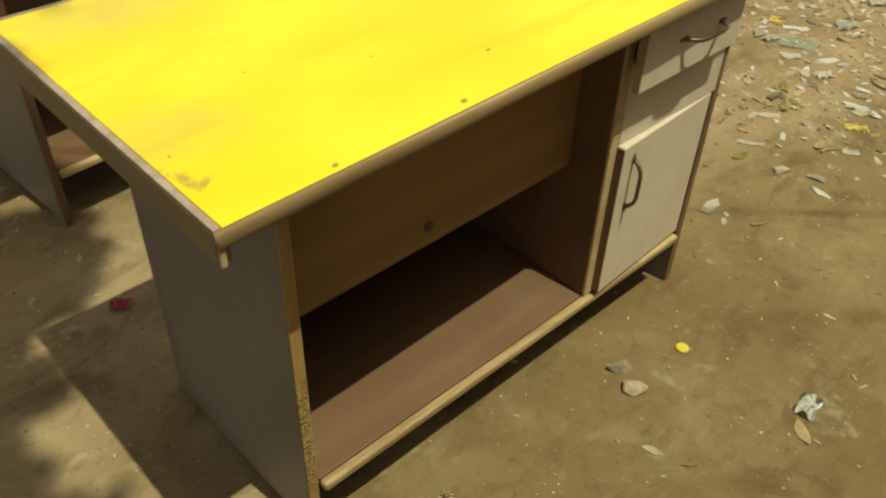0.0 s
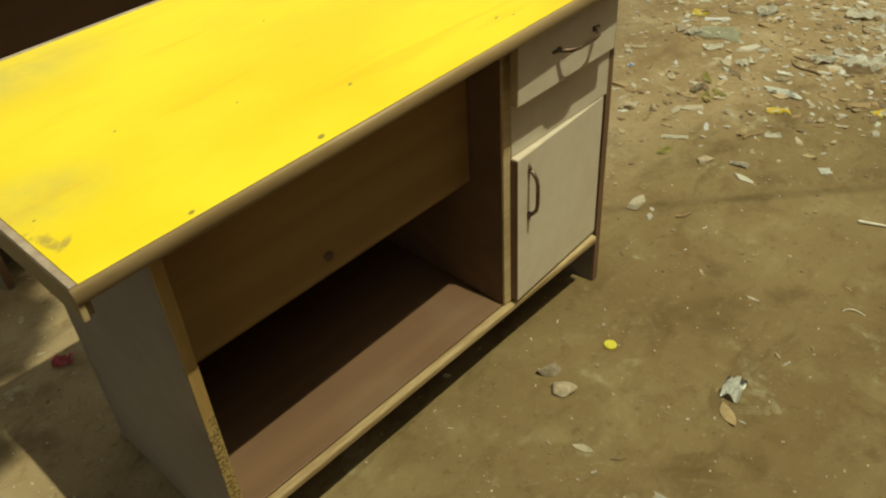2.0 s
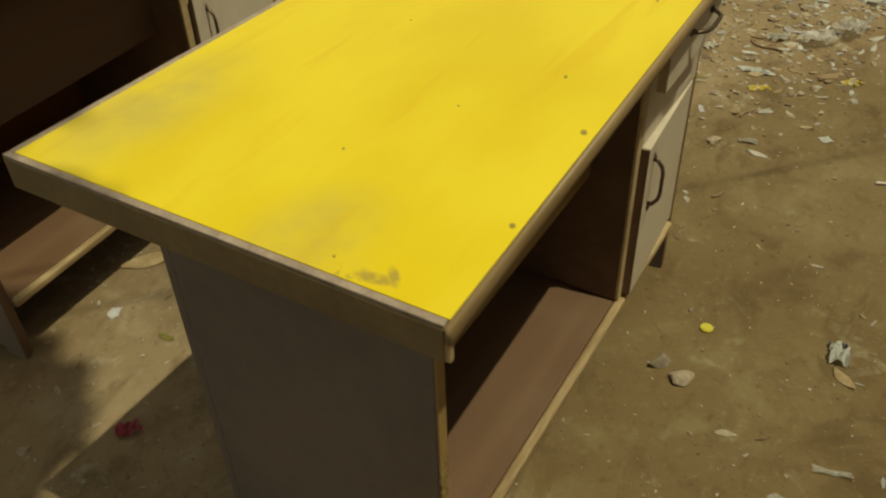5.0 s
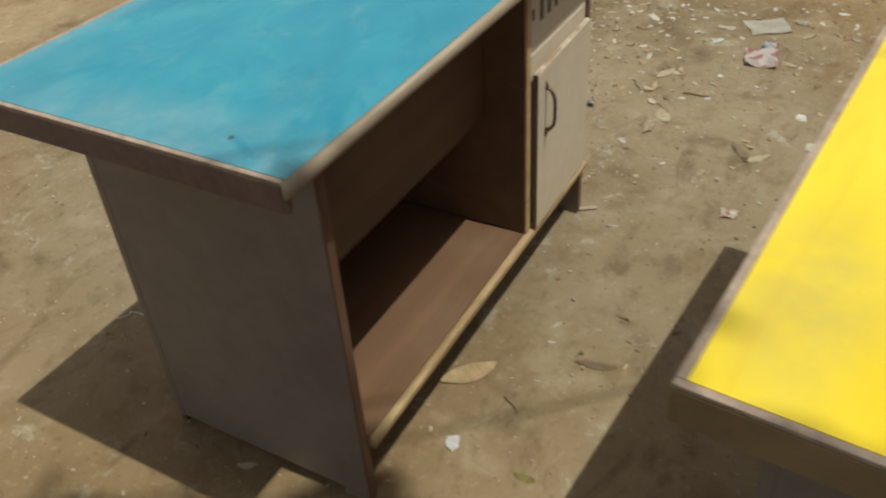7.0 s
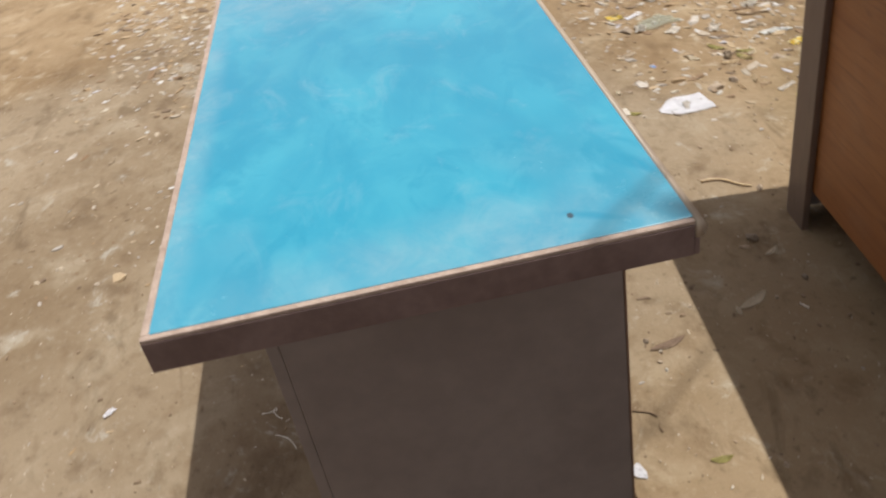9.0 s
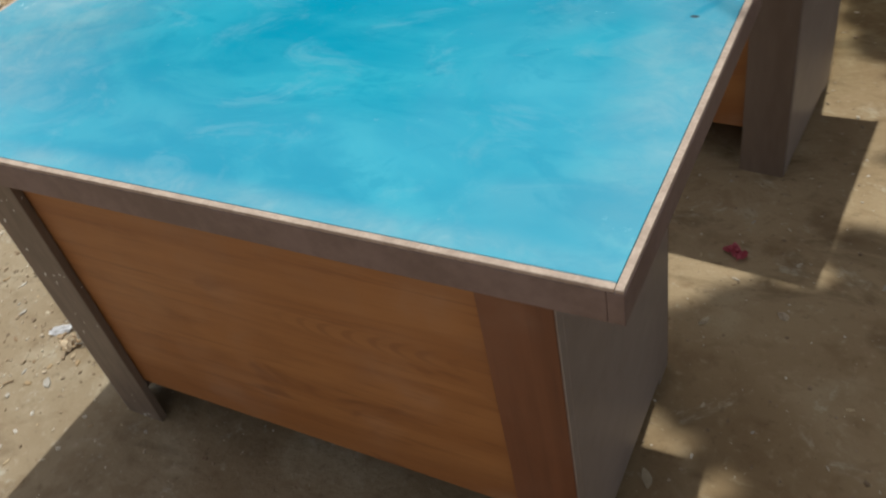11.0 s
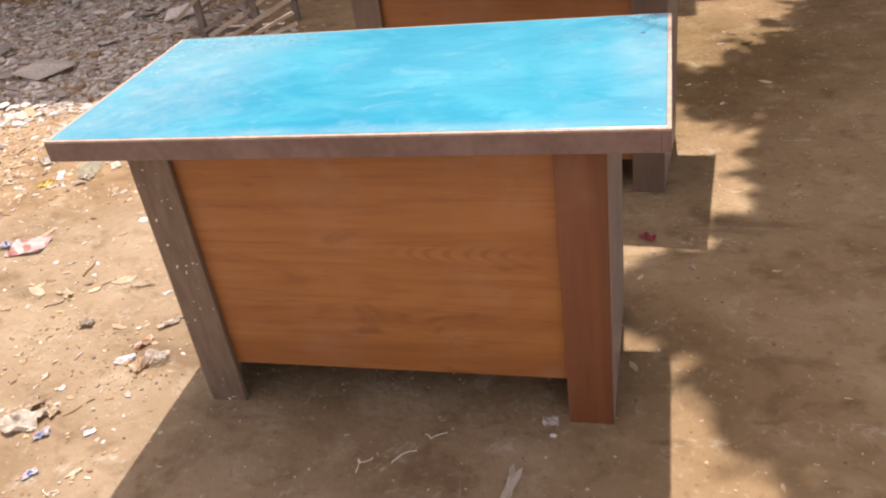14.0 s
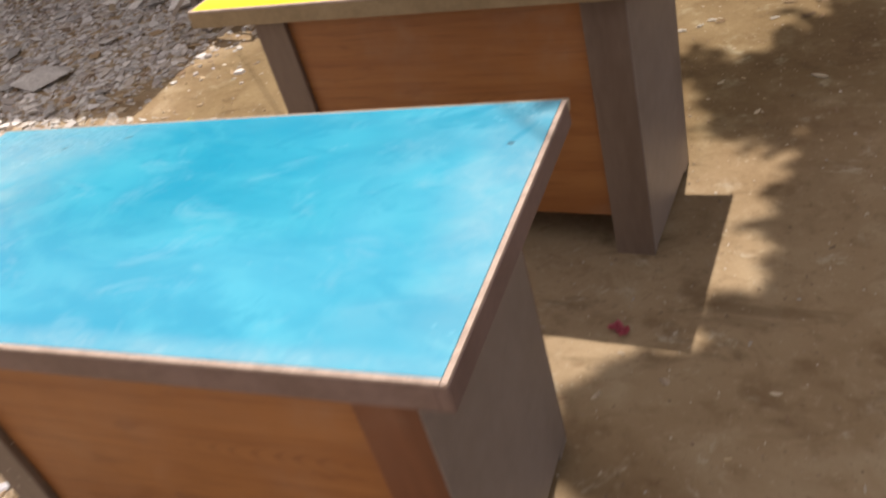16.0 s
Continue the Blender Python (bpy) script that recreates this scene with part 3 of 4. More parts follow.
        part("drawer_box", box(div + 0.010, xr - t - 0.010, out + 0.0162, yf + 0.25, 0.645, z1 - 0.006), INNER, front)
        pull = part("handle", bow_handle(0.100, 0.024, False), BRONZE, front, "bronze bow handle", True)
        pull.location = (0.915, out, 0.669)
        x0, x1 = div + 0.001, xr - 0.030
    else:
        part("rail", box(div + 0.001, xr - t - 0.001, yf + 0.001, yf + 0.016, 0.500, 0.555), CREAM, d, "cream rail")
        front = part("drawer", box(x0 - 0.002, x1, yf + 0.002, yf + 0.018, 0.5555, 0.7165), CREAM, d, "cream drawer front")
        # a row of six narrow dark bars across the drawer front
        for k in range(6):
            low = 0.612 if k else 0.625
            part("dark_bar", box(0.806 + 0.036 * k, 0.806 + 0.036 * k + (0.015 if k else 0.008), yf + 0.0006, yf + 0.0018, low, 0.662 if k else 0.645, 0), BAR_DARK, front, "narrow dark upright bar")
    hinge, low, high, ajar, hx = door
    wide = x1 - x0
    thick = 0.017 if drawer else 0.012
    leaf = part("door", box(-wide, 0, 0, thick, low, high, 0.001), CREAM, d, "cream cupboard door, slightly ajar")
    leaf.matrix_local = pose(x1, yf - (0.006 if drawer else 0.0135), 0, 0, 0, ajar)
    part("edge_band", box(-wide - 0.0014, -wide - 0.0002, 0.0006, thick - 0.0005, low + 0.0005, high - 0.002, 0), BAND, leaf, "brown door edge")
    part("top_edge", box(-wide + 0.001, -0.001, 0.0008, thick - 0.0008, high + 0.0001, high + 0.0008, 0), CREAM if drawer else WORN_TOP, leaf, "bare upper door edge" if drawer else "chipped upper door edge")
    pull = part("handle", bow_handle(0.095, 0.020, True), BRONZE, leaf, "bronze bow handle", True)
    pull.location = (hx - x1, 0, hinge)
    return d, apron


blue, blue_apron = desk(pose(0, 0, 0), "brown office desk with a dusty blue top, standing on dirt", 1.211, 0.603, BLUE, 0.009, TOP_EDGE_BLUE, "dusty sky-blue laminate", 0.110, 1.107, 0.060, 0.512, 0.788, 0.430, BAND, (0.430, 0.156, 0.523, 1.0, 0.832), False)
yellow, yellow_apron = desk(pose(-0.147, -1.044, -0.008, 0, 0, -4.73), "brown office desk with a glossy yellow top, standing on dirt", 1.222, 0.581, YELLOW, 0.010, TOP_EDGE, "bright yellow laminate with scuffs", 0.115, 1.090, 0.082, 0.510, 0.780, 0.420, WORN, (0.402, 0.160, 0.486, 3.0, 0.814), True, 0.006, 0.075, (-0.0115, 0.0215))
bm = tube([(0, 0, 0), (0, -0.002, 0)], 0.009, 12)
lock = part("lock_hole", bm, DOOR_EDGE, yellow_apron, "dark lock hole")
lock.location = (0.422, 0.1565, 0.453)


# ---- beyond the yard, unseen: an added shed whose roof shades the far ground, and a shade tree ----
def corrugated(x0, x1, y0, y1, z0, z1):
    """A ribbed sheet that falls from y0 to y1, with thickness."""
    bm = bmesh.new()
    n = int((x1 - x0) / 0.04)
    rows = []
    for drop in (0, -0.004):
        for y, z in ((y0, z0), (y1, z1)):
            rows.append([bm.verts.new((x0 + (x1 - x0) * i / n, y, z + drop + 0.012 * math.sin(i * math.pi / 2))) for i in range(n + 1)])
    for a, b in ((0, 1), (3, 2), (1, 3), (2, 0)):
        for i in range(n):
            bm.faces.new((rows[a][i], rows[a][i + 1], rows[b][i + 1], rows[b][i]))
    return bm


shed = holder("shed", pose(0, 0, 0), "unseen earth-plastered shed, added to shade the far ground", "shed")
part("wall", box(-4.0, 7.0, -6.2, -6.0, -0.02, 3.0, 0.01), PLASTER, shed)
part("wall", box(-4.0, -3.8, -5.99, -4.3, -0.02, 2.95, 0.01), PLASTER, shed)
part("wall", box(6.8, 7.0, -5.99, -4.3, -0.02, 2.95, 0.01), PLASTER, shed)
# stepped roof edges, set where the shade on the far ground should end
for x0, x1, edge, lap in ((-4.2, -0.05, -3.51, 0.0), (-0.09, 2.46, -3.31, 0.035), (2.42, 7.2, -2.45, 0.0)):
    part("roof", corrugated(x0, x1, -6.4, edge, 3.35 + lap, 3.0 + lap), SHEET, shed, "corrugated roof sheet, added to cast shade")
for x, y in ((-3.7, -3.75), (0.9, -3.6), (6.5, -2.8)):
    part("roof_post", tube([(x, y, -0.02), (x, y, 3.0)], 0.05, 8), OLD_WOOD, shed)


def tree(x, y):
    """A tall tree whose crown stands over the dim side of the yard."""
    rng = random.Random(4)
    t = holder("tree", pose(x, y, 0), "broad shade tree beside the yard", "tree")
    trunk = [(0, 0, -0.05), (0.04, 0.02, 1.1), (0.12, 0.0, 2.3), (0.18, 0.03, 3.4), (0.24, 0.05, 4.3), (0.27, 0.08, 5.0)]
    part("trunk", tube(trunk, 0.26, 12, None, 0.10), BARK, t, "", True)
    # the crown's ragged near edge, then its body, over the strip of ground that it shades
    near = [(-0.93, -2.35), (-0.83, -2.1), (-0.70, -1.85), (-0.52, -1.6), (-0.50, -1.35), (-0.71, -1.1), (-0.70, -0.9), (-0.61, -0.68), (-0.56, -0.48), (-0.54, -0.30), (-0.43, -0.12),
            (-0.35, 0.03), (-0.45, 0.18), (-0.55, 0.36), (-0.66, 0.52), (-0.82, 0.7), (-0.90, 0.9), (-0.85, 1.15), (-0.85, 1.4)]
    near = [(gx - k, gy + k / 3) for k in (0.0, 0.28) for gx, gy in near]
    # small sprays that reach out past the edge
    sprays = [(-0.06, -1.49), (-0.17, -1.42), (-0.14, -1.31), (-0.25, -1.22), (-0.36, -0.76), (-0.46, -1.02), (-0.42, -0.42), (-0.11, -0.09), (-0.02, -0.03),
              (-0.06, 0.02), (0.04, 0.00), (-0.12, 0.08), (-0.15, 0.24), (-0.22, 0.36), (-0.26, 0.44), (-0.34, 0.75)]
    # rows beyond the shaded strip are added to block sky light
    far = [(-1.05 - 0.27 * (k % 13) + rng.uniform(-0.10, 0.10), -2.6 + 0.36 * (k // 13) + rng.uniform(-0.15, 0.15)) for k in range(286)]
    clumps = []
    for gx, gy in near + far + sprays:
        z = rng.uniform(4.6, 5.5)
        clumps.append(Vector((gx - x, gy - y, 0)) + SUN * (z / SUN.z))
    for c in clumps[len(near):len(near + far):9]:
        start = Vector(trunk[4])
        part("limb", tube([start, (start + c) / 2 + Vector((0, 0, 0.25)), c], 0.07, 7, None, 0.02), BARK, t, "", True)
    verts, faces = [], []

    def bell():
        return max(-1.9, min(1.9, rng.gauss(0, 1)))

    order = [k for k in range(len(clumps)) for _ in range(330 if k < len(near) else 230 if k < len(near + far) else 45)]
    for which in order:
        size = 1.0 if which < len(near) else 1.25 if which < len(near + far) else 0.5
        c = clumps[which] + Vector((0.135 * bell(), 0.17 * bell(), 0.15 * bell())) * size
        turn = Euler((rng.uniform(-0.8, 0.8), rng.uniform(-0.8, 0.8), rng.uniform(0, 6.3))).to_matrix()
        s = rng.uniform(0.045, 0.10)
        n = len(verts)
        for u, v, w in ((-1, 0, 0), (-0.35, -0.42, 0.1), (0.45, -0.36, 0.1), (1, 0, -0.05), (0.45, 0.36, 0.1), (-0.35, 0.42, 0.1)):
            verts.append(c + turn @ Vector((u * s, v * s, w * s)))
        faces += [(n, n + 1, n + 2, n + 3), (n, n + 3, n + 4, n + 5)]
    data = bpy.data.meshes.new("crown")
    data.from_pydata(verts, [], faces)
    data.materials.append(FOLIAGE)
    crown = new("crown", data)
    crown.parent = t
    return t


tree(-2.95, -3.3)


# ---- litter and loose stones on the ground ----
def settle(ob, x, y, rot, sink=0.001):
    """Lay a thing on the ground at x, y, turned by rot degrees."""
    low = min(v.co.z for v in ob.data.vertices)
    ob.matrix_world = pose(x, y, ground_z(x, y) - low - sink, 0, 0, rot)
    here = ground_z(x, y)
    for v in ob.data.vertices:
        w = ob.matrix_world @ v.co
        v.co.z += ground_z(w.x, w.y) - here
    return ob


def lay(name, bm, material, x, y, rot, label, category, smooth=False, sink=-0.0008):
    ob = new(name, mesh_of(name, bm, material, smooth))
    return settle(tagged(ob, label, category), x, y, rot, sink)


def stone_mesh(w, d, h, seed, rough=0.28):
    """A broken stone: the hull of scattered points, edges knocked off."""
    rng = random.Random(int(seed * 1000))
    bm = bmesh.new()
    for k in range(16):
        a, up = rng.uniform(0, 6.283), rng.uniform(-0.45, 1)
        side = math.sqrt(max(0.05, 1 - up * up)) * rng.uniform(1 - rough * 1.6, 1.0)
        bm.verts.new((w / 2 * side * math.cos(a), d / 2 * side * math.sin(a), h / 2 * up * rng.uniform(0.6, 1.0)))
    bmesh.ops.convex_hull(bm, input=bm.verts[:])
    loose = [v for v in bm.verts if not v.link_faces]
    bmesh.ops.delete(bm, geom=loose, context="VERTS")
    bmesh.ops.bevel(bm, geom=bm.edges[:], offset=min(w, d, h) * 0.07, segments=1, profile=0.5, affect="EDGES", clamp_overlap=True)
    return bm


def sheet_mesh(w, d, crumple, seed, ragged=0.18, curl=0.0, thick=0.0008, point=0.0):
    """A torn, crumpled sheet."""
    bm = bmesh.new()
    nx, ny = 10, 8
    grid = []
    for j in range(ny + 1):
        row = []
        for i in range(nx + 1):
            u, v = i / nx * 2 - 1, j / ny * 2 - 1
            cut = 1 - ragged * (0.5 + 0.9 * noise.noise((u * 1.3 + seed, v * 1.3, seed * 2.0)))
            taper = 1 - point * max(0.0, (-0.35 - u) / 0.65)
            z = crumple * (noise.noise((u * 1.8 + seed, v * 1.8, 0.5)) + 0.55 * abs(noise.noise((u * 4 + seed, v * 4, 3.5))))
            row.append(bm.verts.new((u * w / 2 * cut + 0.12 * w * ragged * noise.noise((v * 3, seed, 1)), v * d / 2 * cut * taper, z + curl * u * u * w)))
        grid.append(row)
    for j in range(ny):
        for i in range(nx):
            bm.faces.new((grid[j][i], grid[j][i + 1], grid[j + 1][i + 1], grid[j + 1][i]))
    bmesh.ops.solidify(bm, geom=bm.faces[:], thickness=thick)
    return bm


def leaf_mesh(length, width, curl, seed):
    bm = bmesh.new()
    n, rows = 10, []
    for i in range(n + 1):
        u = i / n
        half = width / 2 * math.sin(math.pi * min(1, u * 0.97 + 0.015)) ** 0.8 * (1 + 0.12 * noise.noise((u * 4, seed, 0)))
        z = curl * length * (u - 0.5) ** 2 * 0.9 + 0.03 * length * noise.noise((u * 3, seed, 4))
        bend = 0.10 * length * math.sin(u * 2.4 + seed)
        rows.append([bm.verts.new((u * length - length / 2, bend + s * half, z + abs(s) * half * 0.07)) for s in (-1, -0.5, 0, 0.5, 1)])
    for a, b in zip(rows, rows[1:]):
        for k in range(4):
            bm.faces.new((a[k], b[k], b[k + 1], a[k + 1]))
    bmesh.ops.solidify(bm, geom=bm.faces[:], thickness=0.0006)
    return bm


def stick_mesh(length, radius, bend, seed):
    pts = [(length * (k / 6 - 0.5), bend * length * math.sin(k * 0.9 + seed), 0.3 * radius * noise.noise((k, seed, 0))) for k in range(7)]
    return tube(pts, radius, 7, None, radius * 0.6)


def string_mesh(length, radius, seed, loops=1.0):
    pts = []
    for k in range(22):
        u = k / 21
        pts.append((length * (u - 0.5) + 0.18 * length * math.sin(loops * 7 * u + seed), 0.22 * length * math.sin(loops * 4.4 * u + seed * 2), 0.002 * math.sin(9 * u + seed)))
    return tube(pts, radius, 6)


count = [0]


def seed_next():
    count[0] += 1
    return count[0] * 1.37


def stone(x, y, w, rot=0, flat=0.5, label="broken grey stone half sunk in dirt", material=None):
    return lay("stone", stone_mesh(w, w * 0.68, w * flat * 1.4, seed_next()), material or STONE, x, y, rot, label, "stone", False, w * 0.06)


def scrap(x, y, w, d, rot, material, label, category="scrap", crumple=0.006, ragged=0.2, name="paper_scrap"):
    return lay(name, sheet_mesh(w, d, crumple, seed_next(), ragged), material, x, y, rot, label, category)


def leaf(x, y, length, rot, material=None, label="curled dry brown leaf on dirt", slim=0.42, curl=0.35):
    return lay("leaf", leaf_mesh(length, length * slim, curl, seed_next()), material or LEAF, x, y, rot, label, "leaf")


def twig(x, y, length, rot, radius=0.0025, bend=0.06, material=None, label="short dead twig on dirt", name="twig"):
    return lay(name, stick_mesh(length, radius, bend, seed_next()), material or TWIG, x, y, rot, label, "twig")


def string(x, y, length, rot, label="pale tangled string end", loops=1.0, radius=0.001, material=None):
    return lay("string", string_mesh(length, radius, seed_next(), loops), material or STRING, x, y, rot, label, "string")


def dried_flower(x, y, w, rot):
    bm = bmesh.new()
    for k in range(8):
        a = k * math.pi / 4 + 0.1
        c, s = math.cos(a), math.sin(a)
        tip = w / 2 * (0.85 + 0.15 * math.sin(k * 2.3))
        pts = [(0.15 * w * c, 0.15 * w * s, 0.003), (tip * 0.65 * c - 0.07 * w * s, tip * 0.65 * s + 0.07 * w * c, 0.004), (tip * c, tip * s, 0.001), (tip * 0.65 * c + 0.07 * w * s, tip * 0.65 * s - 0.07 * w * c, 0.004)]
        bm.faces.new([bm.verts.new(p) for p in pts])
    bmesh.ops.solidify(bm, geom=bm.faces[:], thickness=0.001)
    f = holder("dried_flower", pose(x, y, ground_z(x, y) + 0.002, 0, 0, rot), "star-shaped dried seed head on dirt", "flower", "dried seed heads")
    part("petals", bm, LEAF_PALE, f)
    bm = bmesh.new()
    bmesh.ops.create_icosphere(bm, subdivisions=2, radius=w * 0.14)
    bmesh.ops.transform(bm, matrix=Matrix.Translation((0, 0, 0.004)), verts=bm.verts[:])
    part("centre", bm, TWIG, f, "dark centre", True)


# in front of the yellow desk
dried_flower(0.180, -1.073, 0.034, 10)
dried_flower(0.103, -1.106, 0.032, 40)
bm = tube([(0, 0, 0), (0, 0, 0.002), (0, 0, 0.0045)], 0.0132, 20)
tube([(0, 0, 0.0046), (0, 0, 0.0056)], 0.0105, 20, bm)
lay("bottle_cap", bm, YELLOW_PLASTIC, 0.769, -1.191, 0, "flat yellow plastic cap on dirt", "cap", False)
stone(0.634, -1.123, 0.074, -35, 0.42, "wedge-shaped brown stone on dirt")
stone(0.607, -1.174, 0.070, -60, 0.45, "mottled grey stone on dirt")
scrap(0.801, -1.447, 0.040, 0.066, 96, MARKED_PAPER, "crumpled white printed paper packet", crumple=0.018, ragged=0.12, name="paper_packet")
leaf(0.738, -1.465, 0.058, 35, None, "brown dry leaf beside a packet")
leaf(0.506, -1.282, 0.042, -75, LEAF_PALE, "pale yellowed leaf on dirt", 0.38, 0.2)
twig(0.525, -1.347, 0.028, -50, 0.0018)
scrap(0.496, -1.469, 0.075, 0.014, -80, FILM, "clear plastic sliver in the dirt", "plastic", 0.006, 0.3, "plastic_strip")
scrap(0.403, -1.396, 0.045, 0.022, -95, FILM, "half-buried clear plastic piece", "plastic", 0.003, 0.4, "plastic_strip")
for x, y, w, turn, loops in ((0.274, -1.275, 0.022, -40, 1.6), (0.305, -1.304, 0.026, -70, 1.9), (0.260, -1.289, 0.020, 10, 1.4), (0.290, -1.320, 0.018, 60, 2.2), (0.245, -1.268, 0.016, 100, 1.7), (0.317, -1.288, 0.018, 20, 1.3), (0.283, -1.302, 0.014, -20, 2.0)):
    string(x, y, w, turn, "curled pale wood shaving", loops, 0.0007, SHAVING)
string(1.150, -1.561, 0.038, -70, "curled white paper strip", 0.8)
for x, y, w in ((0.482, -1.223, 0.014), (0.813, -1.148, 0.019), (0.347, -1.181, 0.011), (0.659, -1.357, 0.010), (0.557, -1.248, 0.008), (0.439, -1.133, 0.009), (0.497, -1.095, 0.010), (0.361, -1.105, 0.009)):
    stone(x, y, w, x * 900, 0.6, "small pale pebble on dirt")
stone(1.528, -1.050, 0.064, -50, 0.35, "flat grey stone on dirt")
scrap(1.558, -1.134, 0.055, 0.020, -85, PAPER, "folded grey paper scrap on dirt", crumple=0.008)
leaf(1.516, -0.939, 0.056, -30, LEAF_GREEN, "yellow-green leaf with a hole", 0.55)
scrap(1.594, -0.929, 0.078, 0.016, -62, PAPER, "torn white paper strip on dirt", crumple=0.003, ragged=0.1)
scrap(1.996, -1.075, 0.135, 0.048, -88, MARKED_PAPER, "torn white paper with dark print", crumple=0.006, ragged=0.5)
scrap(1.887, -1.110, 0.068, 0.034, -60, YELLOW_CARD, "small yellow printed card", "card", 0.002, 0.1, "card")
scrap(2.027, -1.362, 0.060, 0.045, -40, YELLOW_CARD, "small yellow printed card on dirt", "card", 0.002, 0.06, "card")
leaf(2.046, -1.291, 0.072, -20, None, "tan dry leaf on dirt", 0.4)
scrap(2.272, -1.228, 0.13, 0.09, -58, FILM, "crumpled clear plastic film", "plastic", 0.035, 0.4, "plastic_film")
scrap(2.400, -1.330, 0.17, 0.11, -20, FILM, "crumpled clear plastic film", "plastic", 0.045, 0.4, "plastic_film")
scrap(2.272, -0.750, 0.18, 0.11, -70, FILM_GREEN, "flat greenish plastic film on dirt", "plastic", 0.008, 0.4, "plastic_film")
scrap(2.171, -0.778, 0.074, 0.045, -55, PAPER, "white paper scrap beside film", crumple=0.006, ragged=0.4)
stone(1.804, -0.994, 0.056, -60, 0.4)
leaf(1.721, -1.071, 0.056, 20, None, "dark reddish-brown leaf curl", 0.5, 0.7)
stone(1.702, -0.802, 0.052, 30, 0.4, "flat brown stone by the desk")
leaf(1.693, -0.865, 0.070, -25, None, "long tan dry leaf", 0.3)
leaf(1.656, -0.813, 0.060, -5, None, "long curled dry leaf", 0.26)
scrap(1.651, -1.328, 0.034, 0.032, -50, MARKED_PAPER, "small printed paper square", crumple=0.003)
twig(1.271, -1.114, 0.042, -35, 0.0035)
twig(1.486, -1.500, 0.066, -75, 0.004, 0.02, PAPER, "thin white paper stick", "paper_stick")
scrap(1.880, -0.862, 0.055, 0.030, -20, CARD, "crumpled tan paper among leaves", crumple=0.012, ragged=0.5)
leaf(1.905, -0.880, 0.055, 40, LEAF_DULL, "dull brown leaf curl on dirt", 0.3, 0.6)
scrap(3.245, -0.909, 0.17, 0.12, 30, PAPER, "large pale paper piece on rubbish", crumple=0.02, ragged=0.4)
scrap(2.651, -1.101, 0.11, 0.08, -40, PAPER, "pale crumpled paper on rubbish", crumple=0.015, ragged=0.4)
scrap(2.911, -0.538, 0.10, 0.06, 10, PAPER, "flat pale paper on rubbish", crumple=0.006, ragged=0.2)
leaf(1.850, -0.908, 0.07, 15, LEAF_GREEN, "green-brown leaf on paper", 0.4)
leaf(1.898, -0.927, 0.06, 70, LEAF_GREEN, "green-brown leaf on dirt", 0.4)
# between the desks and past their far ends
lay("wood_strip", box(-0.032, 0.032, -0.006, 0.006, 0, 0.005, 0.001), EDGE_PALE, 1.112, 0.048, -58, "short pale wood strip by a desk foot", "strip")
lay("paper_sheet", sheet_mesh(0.165, 0.115, 0.005, 4.6, 0.06, 0.0, 0.0008, 0.8), WHITE, 1.605, -0.601, -264 + 180, "white torn paper sheet with creases", "sheet")
scrap(1.238, -0.288, 0.036, 0.044, 10, SWEET_PRINT, "small white and red sweet wrapper", "wrapper", 0.006, 0.1, "wrapper")
leaf(1.533, -0.241, 0.090, 40, None, "twisted brown leaf curl", 0.3, 0.6)
leaf(1.525, -0.290, 0.080, -60, LEAF_PALE, "tan dry leaf curl", 0.35, 0.4)
leaf(1.662, 0.006, 0.080, 25, LEAF_PALE, "pale dry leaf on dirt", 0.5, 0.2)
scrap(2.145, -0.163, 0.110, 0.140, -80, RED_PRINT, "torn red and white foil packet", "packet", 0.010, 0.15, "foil_packet")
scrap(2.242, -0.172, 0.060, 0.050, 0, BLUE_PRINT, "crumpled blue and white wrapper", "wrapper", 0.014, 0.3, "wrapper")
scrap(2.411, -0.130, 0.15, 0.13, -60, PAPER, "flat cream cardboard piece on dirt", "card", 0.004, 0.12, "card")
stone(1.641, -0.421, 0.085, 95, 0.3, "pale broken stone on dirt", PALE_STONE)
leaf(1.621, -0.450, 0.045, 60, LEAF_GREEN, "yellow leaf beside a stone", 0.5)
stone(1.676, -0.740, 0.078, 80, 0.4, "grey broken stone on dirt")
leaf(0.684, -0.399, 0.088, -60, LEAF_PALE, "long yellowed leaf in the desk's shade", 0.28, 0.15)
leaf(0.657, -0.358, 0.030, -15, LEAF_PALE, "small pale leaf in the desk's shade", 0.4)
twig(1.148, -0.541, 0.130, -118, 0.004, 0.09, LIP, "pale crooked stick on dirt")
stone(1.092, -0.610, 0.034, 0, 0.6, "dark stone at the end of a stick")
leaf(0.473, 0.052, 0.125, -28, None, "broad flat tan leaf on dirt", 0.42, 0.1)
lay("paper_scrap", sheet_mesh(0.042, 0.026, 0.003, 7.7, 0.2, 0.0, 0.0008, 0.9), WHITE, 0.292, -0.009, 28, "small white torn paper piece", "scrap")
leaf(0.286, -0.162, 0.044, -95, LEAF_GREEN, "olive dry leaf on dirt", 0.36)
stone(0.530, -0.148, 0.016, 0, 0.6, "small white pebble on dirt", PALE_STONE)
stone(0.625, -0.137, 0.020, 30, 0.6, "small grey pebble on dirt")
stone(0.774, -0.058, 0.016, 70, 0.6, "small grey pebble on dirt")
leaf(0.609, -0.176, 0.088, -70, LEAF_DULL, "long flat brown leaf", 0.24, 0.1)
twig(0.429, -0.067, 0.050, -130, 0.002)
twig(0.384, -0.082, 0.022, 0, 0.0018)
stone(0.897, -0.496, 0.046, 20, 0.5, "grey stone lump in the desk's shade")
stone(0.870, -0.466, 0.034, 60, 0.4, "grey stone lump in the desk's shade")
